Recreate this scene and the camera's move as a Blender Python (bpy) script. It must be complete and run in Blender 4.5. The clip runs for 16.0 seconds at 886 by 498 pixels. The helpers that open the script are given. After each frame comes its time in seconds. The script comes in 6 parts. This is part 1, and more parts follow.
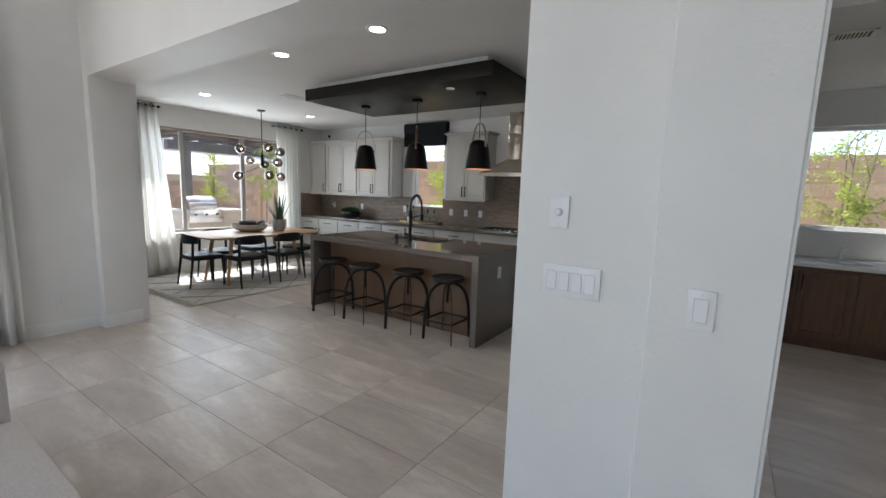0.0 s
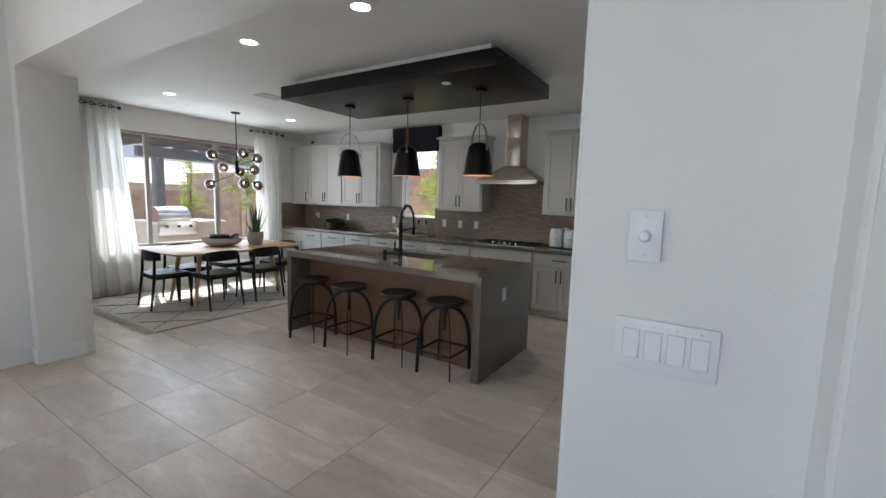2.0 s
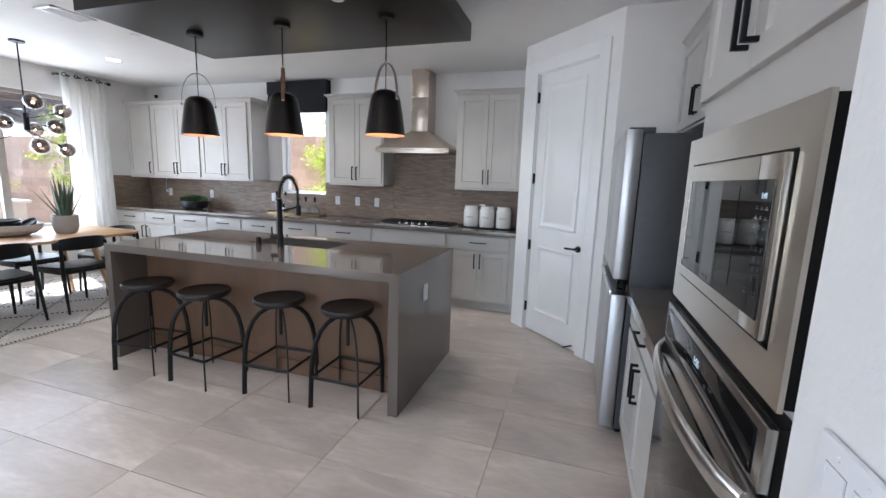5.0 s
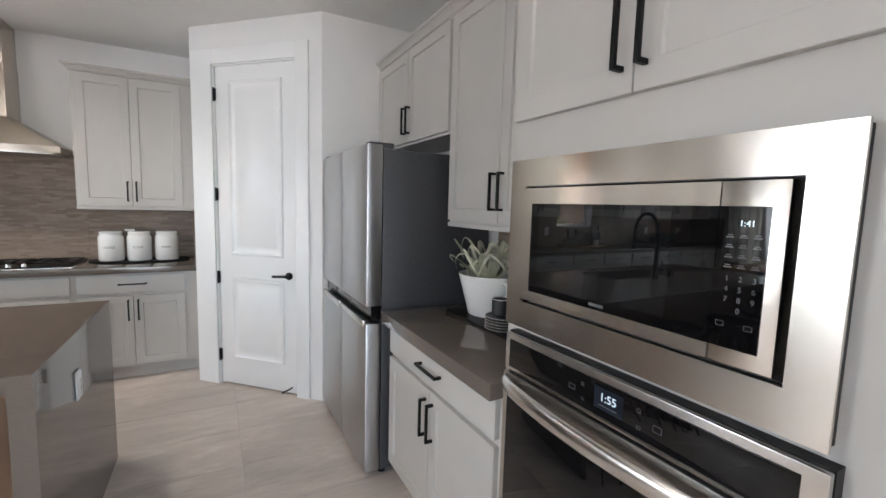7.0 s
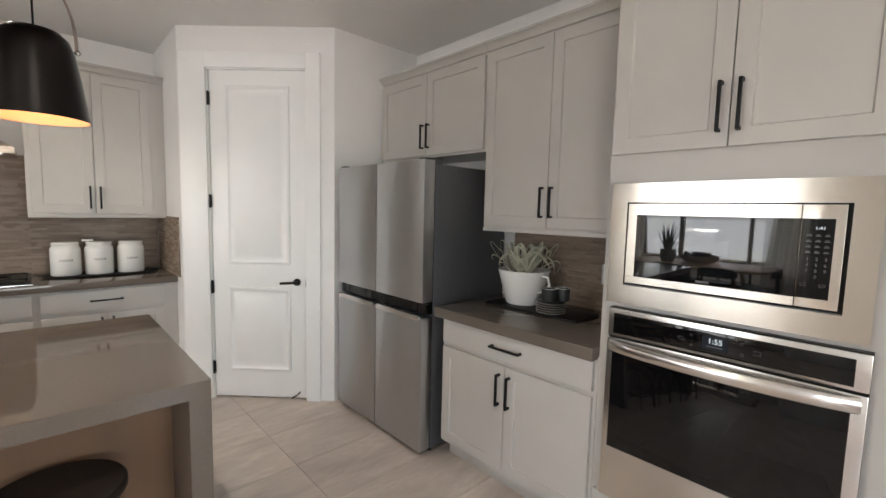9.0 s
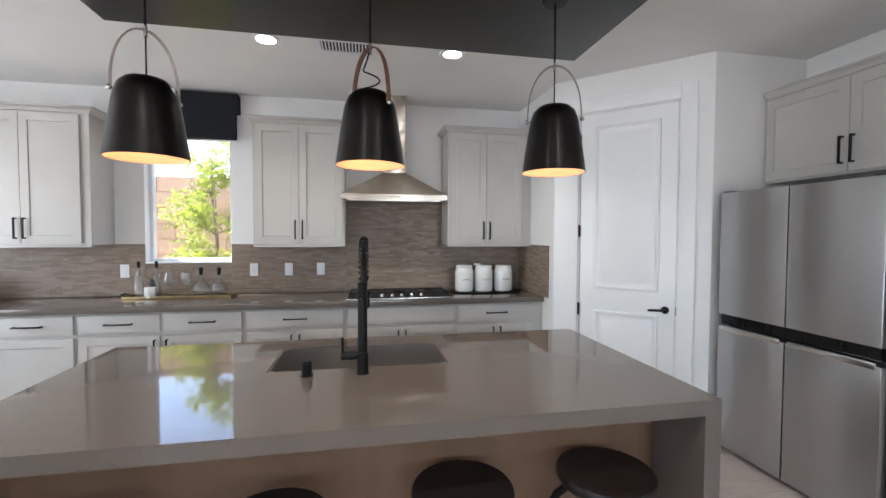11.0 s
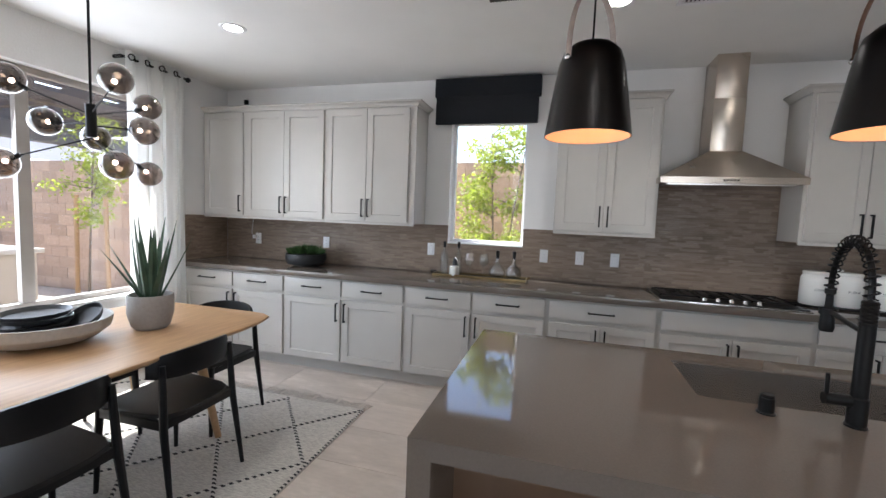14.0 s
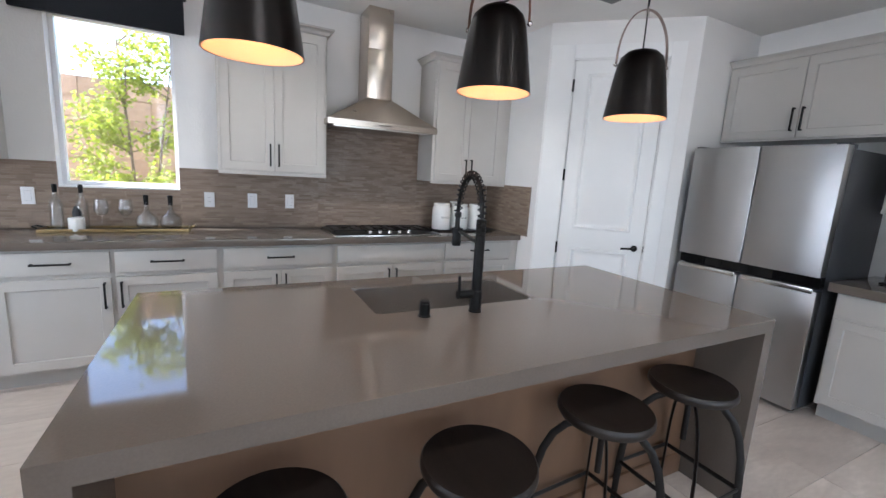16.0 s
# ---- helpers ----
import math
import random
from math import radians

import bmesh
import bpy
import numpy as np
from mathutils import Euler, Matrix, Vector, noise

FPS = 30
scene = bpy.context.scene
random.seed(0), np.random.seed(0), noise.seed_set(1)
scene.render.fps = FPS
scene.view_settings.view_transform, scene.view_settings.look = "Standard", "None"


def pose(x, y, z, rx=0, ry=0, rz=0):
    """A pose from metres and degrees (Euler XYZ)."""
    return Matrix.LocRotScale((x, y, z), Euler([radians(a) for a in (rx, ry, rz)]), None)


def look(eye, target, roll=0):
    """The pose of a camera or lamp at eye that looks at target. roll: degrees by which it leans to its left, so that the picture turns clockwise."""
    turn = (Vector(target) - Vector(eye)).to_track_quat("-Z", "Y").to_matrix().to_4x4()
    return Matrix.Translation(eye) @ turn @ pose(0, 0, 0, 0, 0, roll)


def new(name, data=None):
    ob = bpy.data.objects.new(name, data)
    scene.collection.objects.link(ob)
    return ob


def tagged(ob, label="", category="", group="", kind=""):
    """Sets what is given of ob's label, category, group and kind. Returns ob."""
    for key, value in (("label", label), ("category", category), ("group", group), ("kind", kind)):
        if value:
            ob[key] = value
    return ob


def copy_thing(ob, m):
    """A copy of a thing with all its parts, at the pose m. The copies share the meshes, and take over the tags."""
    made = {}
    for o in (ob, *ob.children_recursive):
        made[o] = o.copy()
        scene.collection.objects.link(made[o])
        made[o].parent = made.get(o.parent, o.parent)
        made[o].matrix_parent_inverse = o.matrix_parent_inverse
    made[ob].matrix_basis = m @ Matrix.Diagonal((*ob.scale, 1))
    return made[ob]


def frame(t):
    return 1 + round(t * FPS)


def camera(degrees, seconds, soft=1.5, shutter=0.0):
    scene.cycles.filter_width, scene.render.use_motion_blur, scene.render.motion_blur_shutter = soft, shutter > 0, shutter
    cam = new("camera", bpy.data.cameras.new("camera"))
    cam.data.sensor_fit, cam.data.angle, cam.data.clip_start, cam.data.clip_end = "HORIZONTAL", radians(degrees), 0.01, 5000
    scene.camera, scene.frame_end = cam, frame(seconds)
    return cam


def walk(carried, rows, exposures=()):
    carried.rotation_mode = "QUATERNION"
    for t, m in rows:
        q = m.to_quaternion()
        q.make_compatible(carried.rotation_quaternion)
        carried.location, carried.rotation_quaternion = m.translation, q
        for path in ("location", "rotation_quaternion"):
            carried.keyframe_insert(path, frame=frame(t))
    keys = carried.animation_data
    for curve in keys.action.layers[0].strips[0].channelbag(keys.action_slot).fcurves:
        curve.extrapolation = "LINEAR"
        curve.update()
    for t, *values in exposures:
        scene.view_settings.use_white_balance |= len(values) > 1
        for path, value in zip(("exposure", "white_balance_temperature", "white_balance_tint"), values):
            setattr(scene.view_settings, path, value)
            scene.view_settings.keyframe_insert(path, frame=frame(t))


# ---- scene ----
cam = camera(93.1, 16.0)
PATH = [
    (0, (-0.021, 0.398, 1.505), (-1.126, 2.043, 1.232), 1.9),
    (0.5, (-0.177, 0.466, 1.521), (-1.218, 2.154, 1.265), 1.8),
    (1, (-0.298, 0.52, 1.514), (-1.249, 2.262, 1.269), 1.4),
    (1.5, (-0.352, 0.658, 1.507), (-1.338, 2.384, 1.284), 1.3),
    (2, (-0.402, 0.851, 1.512), (-1.467, 2.528, 1.281), 1.7),
    (2.5, (-0.491, 0.985, 1.486), (-1.534, 2.672, 1.225), 1.7),
    (3, (-0.668, 1.127, 1.495), (-1.634, 2.857, 1.227), 1.3),
    (3.2, (-0.717, 1.181, 1.499), (-1.672, 2.915, 1.217), 0.9),
    (5.5, (-1.014, 1.733, 1.439), (-1.253, 3.693, 1.119), 2.7),
    (6, (-1.097, 1.829, 1.436), (-0.81, 3.784, 1.123), 2.6),
    (6.5, (-1.223, 1.98, 1.436), (-0.546, 3.848, 1.209), 2.3),
    (7, (-1.405, 2.118, 1.458), (-0.453, 3.865, 1.254), 1.6),
    (7.5, (-1.639, 2.119, 1.473), (-0.431, 3.699, 1.256), 1.7),
    (8, (-1.818, 2.157, 1.459), (-0.387, 3.539, 1.251), 2.4),
    (8.2, (-1.896, 2.216, 1.46), (-0.418, 3.551, 1.272), 2.4),
    (10.3, (-2.93, 2.503, 1.474), (-2.137, 4.336, 1.372), -0.4),
    (10.5, (-2.994, 2.559, 1.468), (-2.331, 4.444, 1.383), -0.2),
    (11, (-3.136, 2.597, 1.469), (-2.765, 4.561, 1.399), 0.2),
    (11.5, (-3.343, 2.561, 1.498), (-3.241, 4.556, 1.419), 1.0),
    (12, (-3.536, 2.513, 1.48), (-3.7, 4.505, 1.388), 1.7),
    (12.5, (-3.681, 2.55, 1.459), (-4.075, 4.507, 1.351), 2.2),
    (13, (-3.801, 2.688, 1.471), (-4.351, 4.607, 1.343), 2.3),
    (13.5, (-3.878, 2.789, 1.465), (-4.478, 4.693, 1.328), 2.3),
    (14, (-4.002, 2.857, 1.468), (-4.538, 4.777, 1.307), 2.3),
    (14.5, (-4.136, 2.919, 1.481), (-4.49, 4.877, 1.281), 2.3),
    (15, (-4.186, 2.939, 1.461), (-4.272, 4.921, 1.208), 2.4),
    (15.5, (-4.125, 2.953, 1.44), (-3.762, 4.894, 1.124), 2.8),
    (16, (-4.023, 2.949, 1.433), (-3.11, 4.695, 1.087), 3.4),
]
EXPOSURES = [(0.0, 1.60, 6050, 6), (1.5, 1.57, 5980, 6), (3.2, 1.73, 6000, 6), (5.3, 2.60, 5700, 10), (6.0, 2.80, 6900, 10), (6.5, 2.90, 7200, 11), (7.0, 2.80, 6120, 10), (7.5, 2.70, 6400, 10), (8.2, 2.58, 7100, 11), (10.4, 2.79, 5930, 9), (11.0, 2.66, 5950, 9), (12.5, 2.30, 5930, 9), (13.0, 2.22, 5960, 10), (13.5, 2.08, 5980, 10), (14.0, 2.17, 5980, 10), (15.0, 2.28, 6000, 10), (15.5, 2.37, 5850, 10), (16.0, 2.66, 5750, 10)]
walk(cam, [(t, look(eye, target, roll)) for t, eye, target, roll in PATH], EXPOSURES)

# ---- world and light ----
SUN_FROM = Vector((-0.65, 0.24, 1.0)).normalized()
world = bpy.data.worlds.new("world")
scene.world = world
world.use_nodes = True
wn = world.node_tree.nodes
sky = wn.new("ShaderNodeTexSky")
sky.sky_type = "NISHITA"
sky.sun_disc = False
sky.sun_elevation = math.asin(SUN_FROM.z)
sky.sun_rotation = math.atan2(SUN_FROM.x, SUN_FROM.y)
sky.dust_density = 2.0
world.node_tree.links.new(sky.outputs[0], wn["Background"].inputs[0])
wn["Background"].inputs[1].default_value = 0.13


def lamp(name, kind, m, power, color=(1, 1, 1), **sizes):
    data = bpy.data.lights.new(name, kind)
    data.energy, data.color = power, color
    for key, value in sizes.items():
        if key == "size":
            data.shape, data.size = "RECTANGLE", value
        elif key == "size_y":
            data.size_y = value
        elif key == "radius":
            data.shadow_soft_size = value
        elif key == "cone":
            data.spot_size = radians(value)
            data.spot_blend = 0.6
    ob = new(name, data)
    ob.matrix_world = m
    return ob


sun = lamp("sun", "SUN", look(SUN_FROM * 30, (0, 0, 0)), 3.5, (1.0, 0.95, 0.87))
sun.data.angle = radians(0.5)
SKYBLUE = (0.88, 0.94, 1.0)
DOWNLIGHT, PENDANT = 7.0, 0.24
# the sky's light in the dining window's opening
lamp("dining_window_sky", "AREA", look((-7.82, 4.5, 1.53), (-6, 4.5, 1.2)), 15, SKYBLUE, size=2.3, size_y=1.65)
# the sky's light in the living room's own side window
lamp("living_window_sky", "AREA", look((-5.42, -0.8, 1.6), (-3, -0.8, 1.2)), 11, SKYBLUE, size=2.6, size_y=2.2)
# added fill before the unseen rear window, turned towards the switch wall
lamp("living_rear_window_sky", "AREA", look((-1.0, -3.9, 1.7), (0.5, 0, 1.2)), 15, SKYBLUE, size=1.7, size_y=2.4)

# ---- helpers for meshes ----


def mat(name, color, rough=0.5, metal=0.0, spec=0.5, noise_scale=0.0, vary=0.08, bump=0.0, bump_scale=200.0, coat=0.0, rough_vary=0.0, stretch=(1, 1, 1)):
    m = bpy.data.materials.new(name)
    m.use_nodes = True
    n, l = m.node_tree.nodes, m.node_tree.links
    p = n["Principled BSDF"]
    p.inputs["Base Color"].default_value = (*color, 1)
    p.inputs["Roughness"].default_value = rough
    p.inputs["Metallic"].default_value = metal
    p.inputs["Specular IOR Level"].default_value = spec
    p.inputs["Coat Weight"].default_value = coat
    tc = n.new("ShaderNodeTexCoord")
    mp = n.new("ShaderNodeMapping")
    mp.inputs["Scale"].default_value = stretch
    l.new(tc.outputs["Object"], mp.inputs[0])
    if noise_scale:
        t = n.new("ShaderNodeTexNoise")
        t.inputs["Scale"].default_value = noise_scale
        t.inputs["Detail"].default_value = 6
        l.new(mp.outputs[0], t.inputs["Vector"])
        r = n.new("ShaderNodeValToRGB")
        r.color_ramp.elements[0].position, r.color_ramp.elements[1].position = 0.3, 0.7
        r.color_ramp.elements[0].color = (*[c * (1 - vary) for c in color], 1)
        r.color_ramp.elements[1].color = (*[min(1, c * (1 + vary)) for c in color], 1)
        l.new(t.outputs["Fac"], r.inputs[0])
        l.new(r.outputs[0], p.inputs["Base Color"])
        if rough_vary:
            mr = n.new("ShaderNodeMapRange")
            mr.inputs["To Min"].default_value = rough - rough_vary
            mr.inputs["To Max"].default_value = rough + rough_vary
            l.new(t.outputs["Fac"], mr.inputs[0])
            l.new(mr.outputs[0], p.inputs["Roughness"])
    if bump:
        t2 = n.new("ShaderNodeTexNoise")
        t2.inputs["Scale"].default_value = bump_scale
        t2.inputs["Detail"].default_value = 3
        l.new(mp.outputs[0], t2.inputs["Vector"])
        b = n.new("ShaderNodeBump")
        b.inputs["Strength"].default_value = bump
        b.inputs["Distance"].default_value = 0.002
        l.new(t2.outputs["Fac"], b.inputs["Height"])
        l.new(b.outputs[0], p.inputs["Normal"])
    return m


def emitter(name, color, strength):
    m = bpy.data.materials.new(name)
    m.use_nodes = True
    p = m.node_tree.nodes["Principled BSDF"]
    p.inputs["Base Color"].default_value = (*color, 1)
    p.inputs["Emission Color"].default_value = (*color, 1)
    p.inputs["Emission Strength"].default_value = strength
    return m


def glass(name, tint=(1, 1, 1), gloss=1.0, rough=0.0):
    m = bpy.data.materials.new(name)
    m.use_nodes = True
    n, l = m.node_tree.nodes, m.node_tree.links
    n.remove(n["Principled BSDF"])
    tr, gl, fr, mx = n.new("ShaderNodeBsdfTransparent"), n.new("ShaderNodeBsdfGlossy"), n.new("ShaderNodeLayerWeight"), n.new("ShaderNodeMixShader")
    tr.inputs[0].default_value = (*tint, 1)
    gl.inputs["Roughness"].default_value = rough
    fr.inputs["Blend"].default_value = 0.5
    pw, ad = n.new("ShaderNodeMath"), n.new("ShaderNodeMath")
    pw.operation, ad.operation = "POWER", "MULTIPLY_ADD"
    pw.inputs[1].default_value = 3.5
    ad.inputs[1].default_value, ad.inputs[2].default_value = 0.75, 0.045
    l.new(fr.outputs["Facing"], pw.inputs[0])
    l.new(pw.outputs[0], ad.inputs[0])
    mu = n.new("ShaderNodeMath")
    mu.operation = "MULTIPLY"
    mu.inputs[1].default_value = gloss
    l.new(ad.outputs[0], mu.inputs[0])
    mu.use_clamp = True
    l.new(mu.outputs[0], mx.inputs[0])
    l.new(tr.outputs[0], mx.inputs[1])
    l.new(gl.outputs[0], mx.inputs[2])
    l.new(mx.outputs[0], n["Material Output"].inputs[0])
    return m


def box(bm, x0, x1, y0, y1, z0, z1, bevel=0.0):
    vs = [bm.verts.new((x, y, z)) for x in (x0, x1) for y in (y0, y1) for z in (z0, z1)]
    fs = [bm.faces.new([vs[i] for i in f]) for f in ((0, 1, 3, 2), (4, 6, 7, 5), (0, 4, 5, 1), (2, 3, 7, 6), (0, 2, 6, 4), (1, 5, 7, 3))]
    if bevel:
        edges = {e for f in fs for e in f.edges}
        bmesh.ops.bevel(bm, geom=list(edges), offset=bevel, segments=2, affect="EDGES", profile=0.6)
    return bm


def abox(*a, bevel=0.0):
    return box(bmesh.new(), *a, bevel=bevel)


def lathe(bm, profile, at=(0, 0, 0), seg=32, closed=False):
    """Turns (radius, height) pairs round the upright through at."""
    rings = []
    for r, z in profile:
        if r < 1e-5:
            rings.append([bm.verts.new((at[0], at[1], at[2] + z))])
        else:
            rings.append([bm.verts.new((at[0] + r * math.cos(2 * math.pi * k / seg), at[1] + r * math.sin(2 * math.pi * k / seg), at[2] + z)) for k in range(seg)])
    pairs = list(zip(rings, rings[1:])) + ([(rings[-1], rings[0])] if closed else [])
    for a, b in pairs:
        for k in range(seg):
            q = (k + 1) % seg
            if len(a) == 1 and len(b) == 1:
                continue
            if len(a) == 1:
                bm.faces.new((a[0], b[q], b[k]))
            elif len(b) == 1:
                bm.faces.new((a[k], a[q], b[0]))
            else:
                bm.faces.new((a[k], a[q], b[q], b[k]))
    return bm


def tube(bm, points, r, seg=10, flat=None, radii=None):
    """A round bar along points; flat=(a, b): an oval one, radii: its thickness point by point."""
    pts = [Vector(p) for p in points]
    rings, side = [], None
    for i, p in enumerate(pts):
        d = (pts[min(i + 1, len(pts) - 1)] - pts[max(i - 1, 0)]).normalized()
        if side is None:
            side = d.orthogonal().normalized() if flat is None else (Vector(flat[2]) - d * d.dot(Vector(flat[2]))).normalized()
        side = (side - d * side.dot(d)).normalized()
        up = d.cross(side)
        a, b = (flat[0], flat[1]) if flat else ((radii[i],) * 2 if radii else (r, r))
        rings.append([bm.verts.new(p + side * (a * math.cos(2 * math.pi * k / seg)) + up * (b * math.sin(2 * math.pi * k / seg))) for k in range(seg)])
    for a, b in zip(rings, rings[1:]):
        for k in range(seg):
            q = (k + 1) % seg
            bm.faces.new((a[k], a[q], b[q], b[k]))
    bm.faces.new(rings[0][::-1])
    bm.faces.new(rings[-1])
    return bm


def ball(bm, at, r, seg=20):
    n = seg // 2
    return lathe(bm, [(r * math.sin(math.pi * i / n), -r * math.cos(math.pi * i / n)) for i in range(n + 1)], at, seg)


ROOT = {}


def thing(name, at=(0, 0, 0), label="", category="", group="", kind="", rz=0):
    ob = new(name)
    ob.empty_display_size = 0.1
    ob.matrix_world = pose(*at, 0, 0, rz)
    ROOT[ob.name] = Vector(at)
    return tagged(ob, label, category, group, kind)


def mesh_of(name, bm, material, smooth=None):
    bmesh.ops.recalc_face_normals(bm, faces=bm.faces)
    me = bpy.data.meshes.new(name)
    if smooth is not None:
        for f in bm.faces:
            f.smooth = True
        for e in bm.edges:
            if len(e.link_faces) == 2 and e.calc_face_angle(0) > radians(smooth):
                e.smooth = False
    bm.to_mesh(me)
    bm.free()
    for m in material if isinstance(material, (list, tuple)) else [material]:
        me.materials.append(m)
    return me


def part(name, bm, material, parent, label="", smooth=35, world=False):
    """Links a bmesh as one part of a thing; world: its places are the world's, and the thing is not turned."""
    if world:
        top = parent
        while top.parent:
            top = top.parent
        bmesh.ops.translate(bm, verts=bm.verts, vec=-ROOT[top.name])
    ob = new(name, mesh_of(name, bm, material, smooth))
    ob.parent = parent
    if label:
        ob["label"] = label
    return ob


def solid(name, bm, material, label="", category="", kind="structure", smooth=35, group=""):
    """A piece of the setting, or a thing of one mesh, in the world's places."""
    return tagged(new(name, mesh_of(name, bm, material, smooth)), label, category, group, kind)


# ---- materials ----
WALL = mat("wall_paint", (0.76, 0.75, 0.735), 0.5, noise_scale=3, vary=0.025, bump=0.8, bump_scale=75)
CEIL = mat("ceiling_paint", (0.78, 0.77, 0.75), 0.7, noise_scale=3, vary=0.02, bump=0.3, bump_scale=130)
TRIM = mat("white_trim", (0.80, 0.80, 0.79), 0.35, noise_scale=5, vary=0.015)
DOORW = mat("door_paint", (0.80, 0.80, 0.79), 0.32, noise_scale=5, vary=0.015)
CAB = mat("greige_paint", (0.47, 0.45, 0.42), 0.38, noise_scale=4, vary=0.03, bump=0.05, bump_scale=300)
QUARTZ = mat("grey_quartz", (0.128, 0.106, 0.089), 0.05, noise_scale=160, vary=0.05, rough_vary=0.015)
BLACK = mat("matt_black_metal", (0.005, 0.0046, 0.0046), 0.40, spec=0.22, noise_scale=30, vary=0.2)
BLACKW = mat("black_wood", (0.0042, 0.0044, 0.0054), 0.38, spec=0.3, noise_scale=14, vary=0.3, stretch=(1, 1, 0.1), bump=0.1)
# hood steel, reflected warm light put into its base tint
STEEL = mat("brushed_steel_warm_lit", (0.54, 0.475, 0.405), 0.27, 1.0, noise_scale=6, vary=0.015, rough_vary=0.01)
SINKS = mat("sink_steel", (0.56, 0.53, 0.50), 0.22, 0.95, noise_scale=6, vary=0.01)
STEELH = mat("brushed_steel_level", (0.68, 0.66, 0.635), 0.22, 1.0, noise_scale=8, vary=0.015, rough_vary=0.015)
TRIMS = mat("microwave_trim_steel", (0.74, 0.70, 0.64), 0.20, 1.0, noise_scale=3, vary=0.02, bump=0.25, bump_scale=5, rough_vary=0.03)
FRIDGE = mat("fridge_steel", (0.50, 0.50, 0.505), 0.36, 1.0, noise_scale=5, vary=0.015, rough_vary=0.01)
FRIDGES = mat("fridge_side", (0.055, 0.055, 0.06), 0.42, noise_scale=60, vary=0.08, bump=0.1, bump_scale=600)
COOKG = mat("cooktop_glass", (0.006, 0.006, 0.006), 0.30, spec=0.2, noise_scale=5, vary=0.1)
# black shade metal, its brown tint stands in for warm reflections
WARMBLACK = mat("warm_black_metal", (0.0075, 0.0048, 0.0038), 0.30, 0.4, noise_scale=25, vary=0.2)
BLACKG = mat("black_glass", (0.004, 0.004, 0.0045), 0.03, spec=0.38, noise_scale=2, vary=0.1)
OAK = mat("oak_wood", (0.45, 0.275, 0.142), 0.42, noise_scale=5, vary=0.12, stretch=(9, 1, 9), bump=0.06, bump_scale=40)
PANELW = mat("island_wood", (0.155, 0.086, 0.047), 0.45, noise_scale=2.5, vary=0.12, stretch=(3, 3, 0.6), bump=0.05, bump_scale=30)
SLABW = mat("dark_stained_wood", (0.010, 0.0075, 0.006), 0.36, spec=0.28, noise_scale=5, vary=0.35, stretch=(0.7, 8, 8), bump=0.08, bump_scale=30)
WHITEP = mat("white_plastic", (0.77, 0.77, 0.785), 0.28)
CERAM = mat("white_ceramic", (0.78, 0.77, 0.74), 0.22, noise_scale=8, vary=0.02)
CONC = mat("grey_stoneware", (0.36, 0.345, 0.33), 0.7, noise_scale=60, vary=0.07, bump=0.12, bump_scale=150)
BOWLW = mat("pale_stoneware", (0.52, 0.50, 0.47), 0.65, noise_scale=50, vary=0.06, bump=0.08, bump_scale=150)
BLACKC = mat("black_stoneware", (0.015, 0.016, 0.018), 0.45, noise_scale=40, vary=0.3, bump=0.2)
CURT = mat("sheer_curtain", (0.88, 0.875, 0.86), 0.9, noise_scale=300, vary=0.06, bump=0.2, bump_scale=700)
BLINDF = mat("black_fabric", (0.007, 0.008, 0.011), 0.95, noise_scale=200, vary=0.3, bump=0.3, bump_scale=500)
LEATHER = mat("brown_leather", (0.16, 0.075, 0.045), 0.5, noise_scale=40, vary=0.2, bump=0.2)
LEATHERT = mat("taupe_leather", (0.30, 0.235, 0.205), 0.5, noise_scale=40, vary=0.15, bump=0.2)
SEATB = mat("black_leather", (0.006, 0.006, 0.007), 0.42, spec=0.4, noise_scale=60, vary=0.2, bump=0.25, bump_scale=300)
STOOLW = mat("dark_stool_wood", (0.013, 0.009, 0.0072), 0.42, noise_scale=6, vary=0.35, stretch=(8, 1, 1), bump=0.1)
IRON = mat("dark_iron", (0.008, 0.0066, 0.006), 0.45, 0.3, noise_scale=30, vary=0.25, bump=0.1)
GOLD = mat("brass", (0.28, 0.20, 0.10), 0.35, 1.0, noise_scale=30, vary=0.1)
LEAFA = mat("aloe_leaf", (0.055, 0.10, 0.06), 0.45, noise_scale=12, vary=0.3)
LEAFP = mat("pale_leaf", (0.70, 0.70, 0.56), 0.55, noise_scale=10, vary=0.3)
LEAFD = mat("dark_leaf", (0.045, 0.10, 0.025), 0.5, noise_scale=20, vary=0.4)
SOFA = mat("sofa_fabric", (0.62, 0.58, 0.56), 0.9, noise_scale=150, vary=0.1, bump=0.4, bump_scale=500)
DARKW = mat("walnut_cabinet", (0.105, 0.052, 0.024), 0.4, noise_scale=4, vary=0.3, stretch=(8, 8, 0.7))


def translucent(m, color, share):
    """Lets part of the light through a thin cloth or leaf."""
    n, l = m.node_tree.nodes, m.node_tree.links
    tl, mx = n.new("ShaderNodeBsdfTranslucent"), n.new("ShaderNodeMixShader")
    tl.inputs[0].default_value = (*color, 1)
    mx.inputs[0].default_value = share
    l.new(n["Principled BSDF"].outputs[0], mx.inputs[1])
    l.new(tl.outputs[0], mx.inputs[2])
    l.new(mx.outputs[0], n["Material Output"].inputs[0])


def brushed(m, amount):
    """Draws the gloss out upright, as on metal brushed level."""
    n, l = m.node_tree.nodes, m.node_tree.links
    p, tg = n["Principled BSDF"], n.new("ShaderNodeTangent")
    tg.direction_type, tg.axis = "RADIAL", "Z"
    p.inputs["Anisotropic"].default_value = amount
    p.inputs["Anisotropic Rotation"].default_value = 0.25
    l.new(tg.outputs[0], p.inputs["Tangent"])


